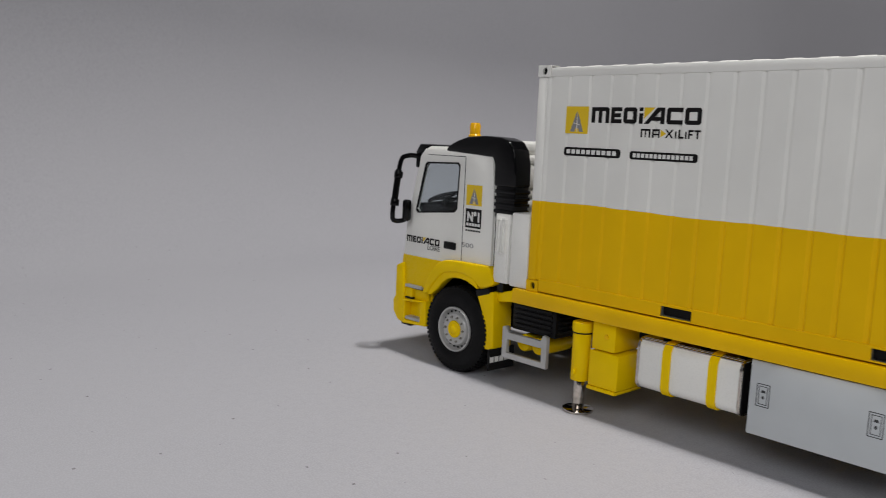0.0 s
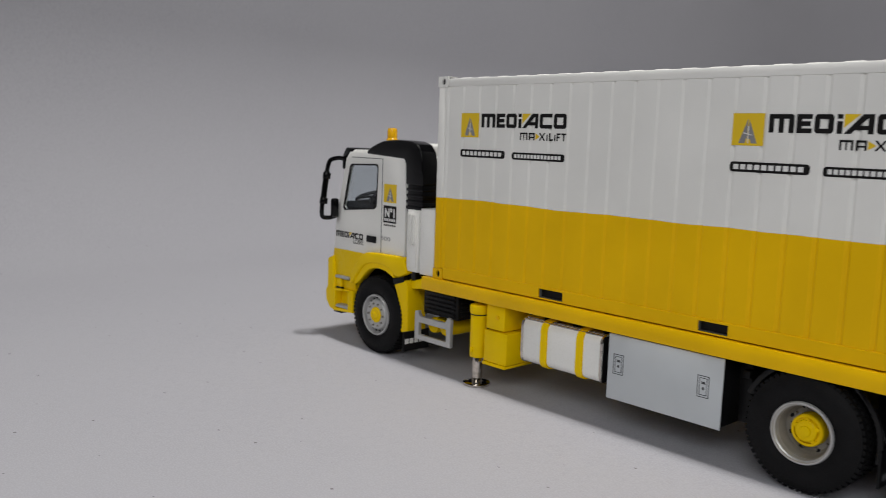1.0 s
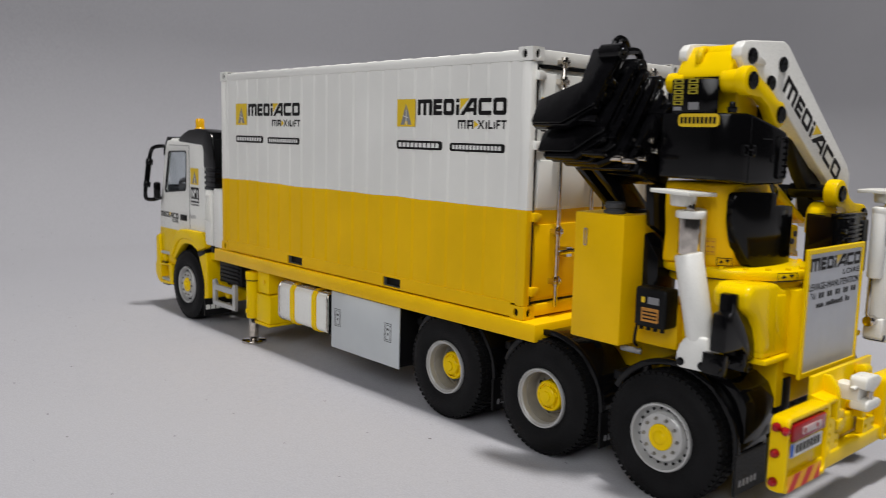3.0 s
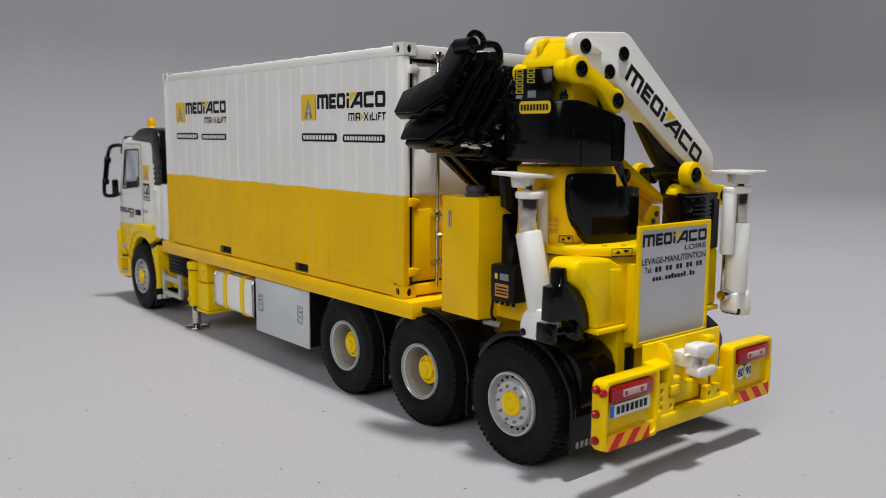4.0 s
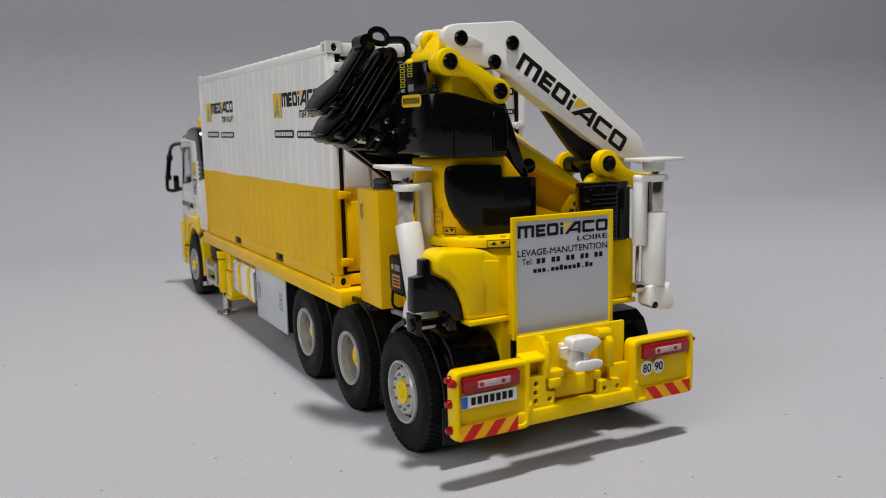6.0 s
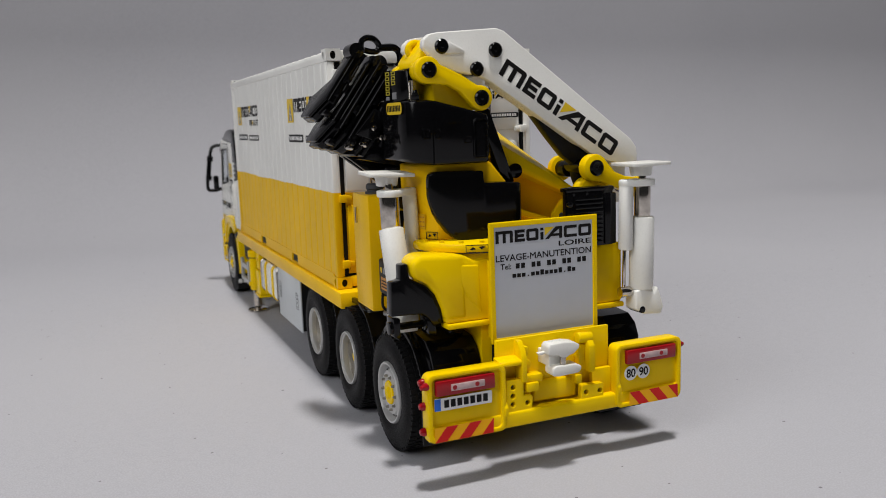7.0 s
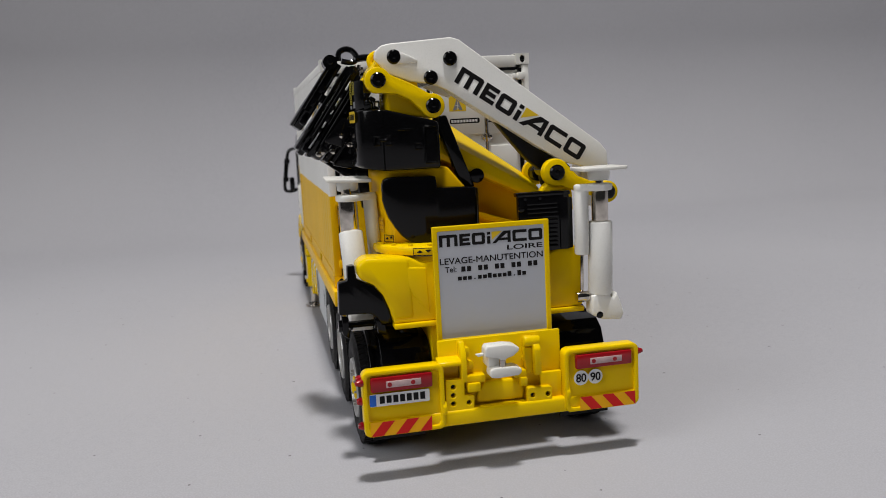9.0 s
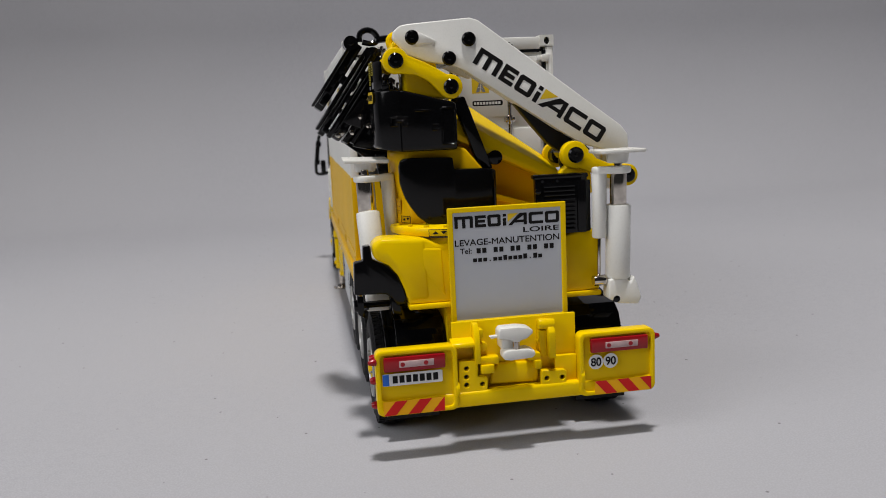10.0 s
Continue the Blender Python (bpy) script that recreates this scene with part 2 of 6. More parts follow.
def thing(name, base, label, category, group="", kind=""):
    e = new(name)
    e.empty_display_size = 0.01
    e.location = Vector(base) * S
    ORIGIN[e.name] = Vector(base)
    return tagged(e, label, category, group, kind)


def finish_mesh(name, bm, base, crease=32):
    bmesh.ops.recalc_face_normals(bm, faces=bm.faces)
    bmesh.ops.translate(bm, vec=-base, verts=bm.verts)
    bmesh.ops.scale(bm, vec=(S, S, S), verts=bm.verts)
    me = bpy.data.meshes.new(name)
    bm.to_mesh(me)
    bm.free()
    for p in me.polygons:
        p.use_smooth = True
    me.set_sharp_from_angle(angle=radians(crease))
    return me


def part(name, bm, material, parent, label="", bevel=0.0, seg=2, crease=32):
    if bevel:
        bmesh.ops.recalc_face_normals(bm, faces=bm.faces)
        edges = [e for e in bm.edges if len(e.link_faces) == 2 and e.calc_face_angle() > radians(25)]
        bmesh.ops.bevel(bm, geom=edges, offset=bevel, offset_type="OFFSET", segments=seg, profile=0.5, affect="EDGES", clamp_overlap=True)
    base = ORIGIN[parent.name]
    me = finish_mesh(name, bm, base - OFFSET, crease)
    me.materials.append(material)
    ob = new(name, me)
    ob.parent = parent
    ORIGIN[ob.name] = base
    if label:
        ob["label"] = label
    return ob


def box_part(name, x0, x1, y0, y1, z0, z1, material, parent, label="", bevel=0.012, seg=2):
    bm = bmesh.new()
    add_box(bm, x0, x1, y0, y1, z0, z1)
    return part(name, bm, material, parent, label, bevel, seg)


def prism_part(name, pts, axis, a, b, material, parent, label="", bevel=0.012, seg=2):
    bm = bmesh.new()
    add_prism(bm, pts, axis, a, b)
    return part(name, bm, material, parent, label, bevel, seg)


def cyl_part(name, p0, p1, r0, material, parent, label="", r1=None, bevel=0.008, seg=24):
    bm = bmesh.new()
    add_cyl(bm, p0, p1, r0, r1, seg)
    return part(name, bm, material, parent, label, bevel)


def lettering(name, words, corner, u, v, width, height, material, parent, label="", bold=0.0, rim=0.0):
    """Words that fill the box of that width and height; corner is the lower left. rim thickens the strokes."""
    crv = bpy.data.curves.new(name, "FONT")
    crv.body = words
    crv.offset = bold
    crv.bevel_depth, crv.bevel_resolution = rim, 0
    tmp = new(name + "_outline", crv)
    me = bpy.data.meshes.new_from_object(tmp.evaluated_get(bpy.context.evaluated_depsgraph_get()))
    bpy.data.objects.remove(tmp)
    bm = bmesh.new()
    bm.from_mesh(me)
    bpy.data.meshes.remove(me)
    xs, ys = [q.co.x for q in bm.verts], [q.co.y for q in bm.verts]
    corner, u, v = Vector(corner), Vector(u).normalized(), Vector(v).normalized()
    n = u.cross(v)
    for q in bm.verts:
        fx, fy = (q.co.x - min(xs)) / (max(xs) - min(xs)), (q.co.y - min(ys)) / (max(ys) - min(ys))
        q.co = corner + u * (fx * width) + v * (fy * height) + n * (0.001 + q.co.z * 0.08)
    return part(name, bm, material, parent, label)


def print_shapes(name, shapes, corner, u, v, lift, material, parent, label=""):
    """Flat printed shapes: outlines in the axes u and v from a corner, as thin as decals."""
    corner, u, v = Vector(corner), Vector(u).normalized(), Vector(v).normalized()
    n = u.cross(v)
    ob = None
    for s in shapes:
        bm = bmesh.new()
        outer, holes = (s[0], s[1:]) if isinstance(s[0][0], (list, tuple)) else (s, ())
        add_plate(bm, outer, holes, "z", 0.0, 0.0007)
        for q in bm.verts:
            q.co = corner + u * q.co.x + v * q.co.y + n * (q.co.z + lift * 0.35 + 0.0003)
        ob = part(name, bm, material, parent, label)
    return ob


def quad(x0, x1, y0, y1):
    return [(x0, y0), (x1, y0), (x1, y1), (x0, y1)]


def wordmark(corner, u, v, width, height, lift, parent):
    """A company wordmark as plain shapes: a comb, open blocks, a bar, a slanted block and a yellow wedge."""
    w, h, t = width, height, min(0.25 * height, 0.034 * width)
    f = lambda x: x * w
    cells = []
    a, b = f(0.0), f(0.175)
    gap = (b - a - 3 * t * 1.15) / 2
    leg = t * 1.15
    cells.append([(a, 0), (a + leg, 0), (a + leg, h - t), (a + leg + gap, h - t), (a + leg + gap, 0), (a + 2 * leg + gap, 0), (a + 2 * leg + gap, h - t), (b - leg, h - t), (b - leg, 0), (b, 0), (b, h * 0.9), (b - t * 0.5, h), (a, h)])
    a, b = f(0.193), f(0.297)
    m = h / 2
    cells.append([(a, 0), (b, 0), (b, t), (a + leg, t), (a + leg, m - t / 2), (b - t * 0.3, m - t / 2), (b - t * 0.3, m + t / 2), (a + leg, m + t / 2), (a + leg, h - t), (b, h - t), (b, h), (a, h)])
    for a, b in ((f(0.312), f(0.438)), (f(0.862), f(1.0))):
        c = t * 0.5
        cells.append([[(a + c, 0), (b - c, 0), (b, c), (b, h - c), (b - c, h), (a + c, h), (a, h - c), (a, c)], quad(a + leg, b - leg, t, h - t)])
    a = f(0.458)
    cells += [quad(a, a + leg, 0, h * 0.64), quad(a, a + leg, h * 0.77, h)]
    a, b = f(0.505), f(0.688)
    c = a + 0.62 * (b - a)
    k = (c - a) / h
    cells.append([[(a, 0), (a + leg * 1.25, 0), (a + leg * 1.25 + k * 0.2 * h, h * 0.2), (b - leg, h * 0.2), (b - leg, 0), (b, 0), (b, h), (c, h)],
                  [(a + leg * 1.25 + k * 0.42 * h, h * 0.42), (b - leg, h * 0.42), (b - leg, h * 0.80)]])
    wedge = [(f(0.503), h * 0.30), (c - leg * 0.45, h), (f(0.503), h)]
    a, b = f(0.705), f(0.845)
    c = t * 0.5
    cells.append([(a + c, 0), (b, 0), (b, t), (a + leg, t), (a + leg, h - t), (b, h - t), (b, h), (a + c, h), (a, h - c), (a, c)])
    made = print_shapes("letter_block", cells, corner, u, v, lift, ink_mat, parent, "black printed block")
    print_shapes("wedge", [wedge], corner, u, v, lift, print_yellow_mat, parent, "yellow wedge")
    return made


def sub_mark(corner, u, v, width, height, lift, parent):
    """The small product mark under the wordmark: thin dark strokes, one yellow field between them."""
    w, h, t = width, height, 0.22 * height
    f = lambda x: x * w
    arch = lambda a, b: [(a, 0), (a + t, 0), (a + t, h - t), (b - t, h - t), (b - t, 0), (b, 0), (b, h), (a, h)]
    cells = [arch(f(0.0), f(0.17)), quad(f(0.075), f(0.095), 0, h - t), arch(f(0.20), f(0.33)), quad(f(0.20) + t, f(0.33) - t, h * 0.3, h * 0.48)]
    a, b = f(0.42), f(0.56)
    cells.append([(a, 0), (a + t * 1.2, 0), ((a + b) / 2, h * 0.4), (b - t * 1.2, 0), (b, 0), ((a + b) / 2 + t * 0.7, h * 0.5), (b, h), (b - t * 1.2, h), ((a + b) / 2, h * 0.6), (a + t * 1.2, h), (a, h), ((a + b) / 2 - t * 0.7, h * 0.5)])
    cells += [quad(f(0.585), f(0.585) + t, 0, h * 0.8), [(f(0.64), 0), (f(0.73), 0), (f(0.73), t), (f(0.64) + t, t), (f(0.64) + t, h), (f(0.64), h)], quad(f(0.75), f(0.75) + t, 0, h * 0.8)]
    cells += [[(f(0.80), 0), (f(0.80) + t, 0), (f(0.80) + t, h - t), (f(0.885), h - t), (f(0.885), h), (f(0.80), h)], quad(f(0.80) + t, f(0.87), h * 0.38, h * 0.58)]
    cells.append([(f(0.935), 0), (f(0.935) + t, 0), (f(0.935) + t, h - t), (f(1.0), h - t), (f(1.0), h), (f(0.90), h), (f(0.90), h - t), (f(0.935), h - t)])
    print_shapes("printed_block", cells, corner, u, v, lift, ink_mat, parent, "dark printed block")
    print_shapes("wedge", [[(f(0.345), h * 0.05), (f(0.345), h * 0.95), (f(0.44), h * 0.5)]], corner, u, v, lift, print_yellow_mat, parent)


def emblem(corner, u, v, width, height, lift, parent):
    print_shapes("emblem", [quad(0, width, 0, height)], corner, u, v, lift, print_yellow_mat, parent, "yellow square emblem")
    w, h = width, height
    print_shapes("emblem_mark", [[(w * .22, h * .07), (w * .49, h * .84), (w * .49, h * .22), (w * .46, h * .22), (w * .42, h * .07)], [(w * .52, h * .20), (w * .52, h * .80), (w * .60, h * .62), (w * .80, h * .07), (w * .62, h * .07), (w * .57, h * .20)]],
                 corner, u, v, lift + 0.003, print_grey_mat, parent, "grey tapering mark")
    print_shapes("emblem_gap", [[(w * .36, h * .38), (w * .64, h * .31), (w * .64, h * .335), (w * .36, h * .41)], [(w * .50, h * .07), (w * .53, h * .07), (w * .53, h * .6), (w * .50, h * .6)]],
                 corner, u, v, lift + 0.006, print_white_mat, parent, "white line")


def pill(corner, u, v, width, height, lift, parent, bars, back=None, front=None, label="black label with white bars"):
    print_shapes("printed_label", [rounded(0, width, 0, height, height * 0.32, 3)], corner, u, v, lift, back or ink_mat, parent, label)
    w = width * 0.9 / bars
    print_shapes("bar", [quad(width * 0.05 + i * w, width * 0.05 + i * w + w * 0.72, height * 0.25, height * 0.75) for i in range(bars)], corner, u, v, lift + 0.003, front or print_white_mat, parent)


# ---- the sheet under and behind the model ----
BEND, RADIUS = 15.6, 6.2
plan = [(-70.0, BEND, 90.0), (-30.0, BEND, 90.0), (0.0, BEND, 90.0)] + [(40.0 + 18 * math.cos(radians(a)), BEND - 18 + 18 * math.sin(radians(a)), a) for a in range(90, -1, -10)] + [(58.0, -20.0, 0.0), (58.0, -45.0, 0.0)]
rise = [(RADIUS * math.sin(radians(a)), RADIUS - RADIUS * math.cos(radians(a))) for a in range(0, 90, 3)] + [(RADIUS, RADIUS), (RADIUS, 34.0)]
bm = bmesh.new()
rows = [[bm.verts.new((x + d * math.cos(radians(a)), y + d * math.sin(radians(a)), z)) for x, y, a in plan] for d, z in rise]
for a, b in zip(rows, rows[1:]):
    for i in range(len(plan) - 1):
        bm.faces.new((a[i], a[i + 1], b[i + 1], b[i]))
bm.faces.new(rows[0] + [bm.verts.new((-70.0, -45.0, 0.0))])
ground_mesh = finish_mesh("ground", bm, Vector((0, 0, 0.03)))
ground_mesh.materials.append(sheet_mat)
tagged(new("ground", ground_mesh), "grey matte studio sheet sweeping up behind the model", "backdrop", kind="structure")

# ---- shipping container ----
X, Y0, Y1, Z0, Z1 = 1.219, -0.102, 5.955, 1.232, 3.805
box = thing("shipping_container", (0, 2.9, Z0), "white and yellow corrugated shipping container standing on the truck bed", "container")


def corner_casting(sx, ye, z0):
    """Corner fitting with an oval hole in its side, its end and its top or bottom."""
    xo, xi = sx * X, sx * (X - 0.162)
    yo, yi = ye, ye + (0.178 if ye < 1 else -0.178)
    lo, hi = z0, z0 + 0.118
    bm = bmesh.new()
    ya, yb = min(yo, yi), max(yo, yi)
    xa, xb = min(xo, xi), max(xo, xi)
    cy, cx, cz = (ya + yb) / 2 + (0.012 if ye < 1 else -0.012), (xa + xb) / 2, (lo + hi) / 2
    oval = [(cy + 0.034 * math.cos(a / 12 * 6.2832), cz + 0.043 * math.sin(a / 12 * 6.2832)) for a in range(12)]
    add_plate(bm, quad(ya, yb, lo, hi), [oval], "x", xo, xo - sx * 0.025)
    oval = [(cx + 0.034 * math.cos(a / 12 * 6.2832), cz + 0.043 * math.sin(a / 12 * 6.2832)) for a in range(12)]
    add_plate(bm, quad(xa + (0.0255 if sx < 0 else 0), xb - (0.0255 if sx > 0 else 0), lo + 0.001, hi - 0.001), [oval], "y", yo, yo + (0.025 if ye < 1 else -0.025))
    add_box(bm, xa + 0.001, xb - 0.001, ya + 0.001, yb - 0.001, hi + 0.0002, hi + 0.006)
    add_box(bm, xa + 0.001, xb - 0.001, ya + 0.001, yb - 0.001, lo - 0.006, lo - 0.0002)
    c = part("corner_casting", bm, container_mat, box)
    # Black core stands in for the shade inside the hollow casting.
    box_part("socket", xa + 0.03, xb - 0.03, ya + 0.03, yb - 0.03, lo + 0.008, hi - 0.008, dull_black_mat, c, "black core for the shade in the casting hole", 0)


for sx in (-1, 1):
    for ye in (Y0, Y1):
        for z0 in (Z0, Z1 - 0.118):
            corner_casting(sx, ye, z0)
        ya = ye if ye < 1 else ye - 0.13
        box_part("corner_post", min(sx * (X - 0.004), sx * (X - 0.094)), max(sx * (X - 0.004), sx * (X - 0.094)), ya + (0.006 if ye < 1 else -0.002), ya + (0.132 if ye < 1 else 0.124), Z0 + 0.122, Z1 - 0.122, container_mat, box, "", 0.02)


def corrugated(name, sx):
    """Side sheet: flat upright panels parted by narrow pressed grooves, 0.2785 m apart."""
    pts = [(Y0 + 0.13, 0.0)]
    for k in range(21):
        y = 0.187 - 0.020 + k * 0.2785
        if y < Y1 - 0.19:
            pts += [(y, 0.0), (y + 0.011, 0.017), (y + 0.030, 0.017), (y + 0.058, 0.001)]
    pts.append((Y1 - 0.13, 0.0))
    bm = bmesh.new()
    cols = [[bm.verts.new((sx * (X - 0.016 - d), y, z)) for z in (Z0 + 0.14, Z1 - 0.12)] for y, d in pts]
    back = [[bm.verts.new((sx * (X - 0.07), y, z)) for z in (Z0 + 0.14, Z1 - 0.12)] for y in (Y0 + 0.13, Y1 - 0.13)]
    for a, b in zip(cols, cols[1:]):
        bm.faces.new((a[0], b[0], b[1], a[1]))
    bm.faces.new((back[0][0], back[0][1], back[1][1], back[1][0]))
    return part(name, bm, container_mat, box, "shallow upright ribs", crease=8)


def side_rail(sx):
    bm = bmesh.new()
    pockets = [quad(a, b, Z0 + 0.022, Z0 + 0.125) for a, b in ((1.775, 2.095), (3.79, 4.145))]
    add_plate(bm, quad(Y0 + 0.18, Y1 - 0.18, Z0 + 0.006, Z0 + 0.15), pockets, "x", sx * (X - 0.006), sx * (X - 0.035))
    rail = part("bottom_rail", bm, container_mat, box, "", 0.004, 1)
    for a, b in ((1.775, 2.095), (3.79, 4.145)):
        bm = bmesh.new()
        add_plate(bm, quad(a - 0.02, b + 0.02, Z0 + 0.01, Z0 + 0.14), [quad(a + 0.002, b - 0.002, Z0 + 0.024, Z0 + 0.123)], "x", sx * (X - 0.03), sx * (X - 0.28))
        add_box(bm, min(sx * (X - 0.29), sx * (X - 0.28)), max(sx * (X - 0.29), sx * (X - 0.28)), a - 0.02, b + 0.02, Z0 + 0.01, Z0 + 0.14)
        part("fork_pocket", bm, pocket_mat, rail, "dark open fork pocket")
    bm = bmesh.new()
    add_box(bm, min(sx * (X - 0.004), sx * (X - 0.07)), max(sx * (X - 0.004), sx * (X - 0.07)), Y0 + 0.18, Y1 - 0.18, Z1 - 0.125, Z1 - 0.022)
    part("top_rail", bm, container_mat, box, "", 0.02)


for sx in (-1, 1):
    corrugated("side_panel", sx)
    side_rail(sx)

bm = bmesh.new()
pts, y = [], Y0 + 0.2
while y < Y1 - 0.35:
    pts += [(y, 0.0), (y + 0.05, 0.028), (y + 0.20, 0.028), (y + 0.25, 0.0)]
    y += 0.31
cols = [[bm.verts.new((x, y, Z1 - 0.032 + (d * 0.6 if abs(x) < 1.2 else 0))) for x in (-1.205, -1.185, 1.185, 1.205)] for y, d in [(Y0 + 0.02, 0.0)] + pts + [(Y1 - 0.02, 0.0)]]
for a, b in zip(cols, cols[1:]):
    for i in range(3):
        bm.faces.new((a[i], a[i + 1], b[i + 1], b[i]))
low = [[bm.verts.new((x, y, Z1 - 0.07)) for x in (-1.2, 1.2)] for y in (Y0 + 0.02, Y1 - 0.02)]
bm.faces.new((low[0][0], low[1][0], low[1][1], low[0][1]))
part("roof", bm, container_mat, box, "white roof sheet with cross ribs")
box_part("floor_frame", -1.15, 1.15, Y0 + 0.2, Y1 - 0.2, Z0 + 0.03, Z0 + 0.135, dull_black_mat, box, "", 0)
box_part("front_wall", -1.1, 1.1, Y1 - 0.09, Y1 - 0.03, Z0 + 0.1, Z1 - 0.05, container_mat, box)
box_part("door_header", -1.06, 1.06, Y0 + 0.01, Y0 + 0.12, Z1 - 0.15, Z1 - 0.012, container_mat, box, "", 0.015)
box_part("header_seal", -1.05, 1.05, Y0 + 0.02, Y0 + 0.06, Z1 - 0.185, Z1 - 0.152, dull_black_mat, box, "black rubber strip", 0)
box_part("door_sill", -1.06, 1.06, Y0 + 0.006, Y0 + 0.15, Z0 + 0.012, Z0 + 0.13, container_mat, box, "", 0.015)
for sx in (-1, 1):
    xa, xb = (-1.085, -0.012) if sx < 0 else (0.012, 1.085)
    d = box_part("door", xa + 0.012, xb - 0.002, Y0 + 0.042, Y0 + 0.1, Z0 + 0.155, Z1 - 0.175, container_mat, box, "", 0.006)
    for za, zb in ((1.42, 2.14), (2.30, 2.76), (2.90, 3.58)):
        box_part("door_panel", xa + 0.025, xb - 0.04, Y0 + 0.018, Y0 + 0.055, za, zb, container_mat, d, "", 0.012)
    bm = bmesh.new()
    g = 0.016
    add_plate(bm, quad(xa - 0.012, xb + 0.004, Z0 + 0.132, Z1 - 0.152), [quad(xa + 0.012, xb - 0.006, Z0 + 0.158, Z1 - 0.178)], "y", Y0 + 0.048, Y0 + 0.09)
    part("gasket", bm, dull_black_mat, d, "black door seal")
    bm = bmesh.new()
    xs = sorted((sx * 1.124, sx * 1.096))
    add_box(bm, xs[0], xs[1], Y0 + 0.02, Y0 + 0.05, Z0 + 0.135, Z1 - 0.16)
    part("post_seal", bm, dull_black_mat, d, "black rubber strip")
    for z in (1.50, 2.22, 2.90, 3.55):
        bm = bmesh.new()
        hx = sx * 1.112
        add_box(bm, hx - 0.042, hx + 0.042, Y0 - 0.032, Y0 + 0.04, z - 0.042, z + 0.042)
        add_box(bm, min(hx, hx - sx * 0.10), max(hx, hx - sx * 0.10), Y0 - 0.006, Y0 + 0.05, z - 0.028, z + 0.028)
        part("hinge", bm, container_mat, d, "", 0.008)
    for rx in ((-0.80, -0.30) if sx < 0 else (0.05, 0.66)):
        rod = cyl_part("lock_rod", (rx, Y0 - 0.035, Z0 + 0.09), (rx, Y0 - 0.035, Z1 - 0.09), 0.023, chrome_mat, d, "steel locking rod", seg=12)
        bm = bmesh.new()
        for z in (Z0 + 0.345, 2.07, 2.86, Z1 - 0.30, Z1 - 0.12):
            add_box(bm, rx - 0.055, rx + 0.055, Y0 - 0.060, Y0 + 0.03, z - 0.026, z + 0.026)
            add_cyl(bm, (rx, Y0 - 0.035, z - 0.05), (rx, Y0 - 0.035, z + 0.05), 0.036, seg=12)
            add_cyl(bm, (rx - 0.036, Y0 - 0.05, z), (rx - 0.036, Y0 - 0.072, z), 0.012, seg=8)
            add_cyl(bm, (rx + 0.036, Y0 - 0.05, z), (rx + 0.036, Y0 - 0.072, z), 0.012, seg=8)
        part("rod_guide", bm, chrome_mat, d, "steel rod guides", 0.006)
        hz = 1.86 if rx in (-0.80, 0.05) else 1.70
        bm = bmesh.new()
        add_tube(bm, [(rx, Y0 - 0.05, hz), (rx + 0.06, Y0 - 0.085, hz + 0.01), (rx + 0.30, Y0 - 0.08, hz + 0.015), (rx + 0.33, Y0 - 0.06, hz)], 0.026, 10)
        add_box(bm, rx + 0.10, rx + 0.18, Y0 - 0.075, Y0 + 0.03, hz - 0.045, hz + 0.05)
        part("door_handle", bm, chrome_mat, d, "steel door handle")

UY, UZ, UX = (0, -1, 0), (0, 0, 1), (1, 0, 0)
for ya in (5.525, 1.886):
    at = lambda dy, z: (-X + 0.0150, ya - dy, z)
    emblem(at(0.0, 3.061), UY, UZ, 0.308, 0.294, 0.0, box)
    wordmark(at(0.35, 3.183), UY, UZ, 1.315, 0.165, 0.0, box)
    sub_mark(at(0.985, 3.046), UY, UZ, 0.685, 0.086, 0.0, box)
    pill(at(0.0, 2.818), UY, UZ, 0.755, 0.094, 0.0, box, 10)
    pill(at(0.87, 2.816), UY, UZ, 0.79, 0.085, 0.0, box, 14)
for xa in (-1.02, 0.10):
    at = (xa, Y0 + 0.028, 3.06)
    emblem(at, UX, UZ, 0.25, 0.26, 0.0, box)
    wordmark((xa + 0.27, Y0 + 0.028, 3.16), UX, UZ, 0.55, 0.15, 0.0, box)
    pill((xa, Y0 + 0.028, 2.93), UX, UZ, 0.38, 0.05, 0.0, box, 8)
    pill((xa + 0.42, Y0 + 0.028, 2.93), UX, UZ, 0.38, 0.05, 0.0, box, 11)
# printing on the doors
for xd in (-1.055, 0.235):
    emblem((xd, Y0 + 0.0175, 3.175), UX, UZ, 0.20, 0.175, 0.0, box)
    wordmark((xd + 0.225, Y0 + 0.0175, 3.25), UX, UZ, 0.60, 0.085, 0.0, box)
    pill((xd, Y0 + 0.0175, 3.03), UX, UZ, 0.36, 0.06, 0.0, box, 9)
    pill((xd + 0.43, Y0 + 0.0175, 3.03), UX, UZ, 0.40, 0.06, 0.0, box, 11)

# ---- the truck ----
truck = thing("model_truck", (0, 3.0, 0), "yellow and white die-cast model flatbed truck with four axles", "model truck")

# chassis and bed
box_part("bed", -1.25, 1.25, -0.285, 6.14, 1.045, 1.222, bed_mat, truck, "long yellow flatbed", 0.016)
for sx in (-1, 1):
    box_part("chassis_rail", min(sx * 0.34, sx * 0.46), max(sx * 0.34, sx * 0.46), -2.35, 7.6, 0.72, 1.04, dull_black_mat, truck, "black frame rail")
box_part("engine_block", -0.55, 0.55, 6.3, 7.9, 0.55, 1.3, dull_black_mat, truck)
for y in (7.13, 0.95, -0.42, -1.72):
    cyl_part("axle", (-0.9, y, 0.53), (0.9, y, 0.53), 0.11, dull_black_mat, truck)
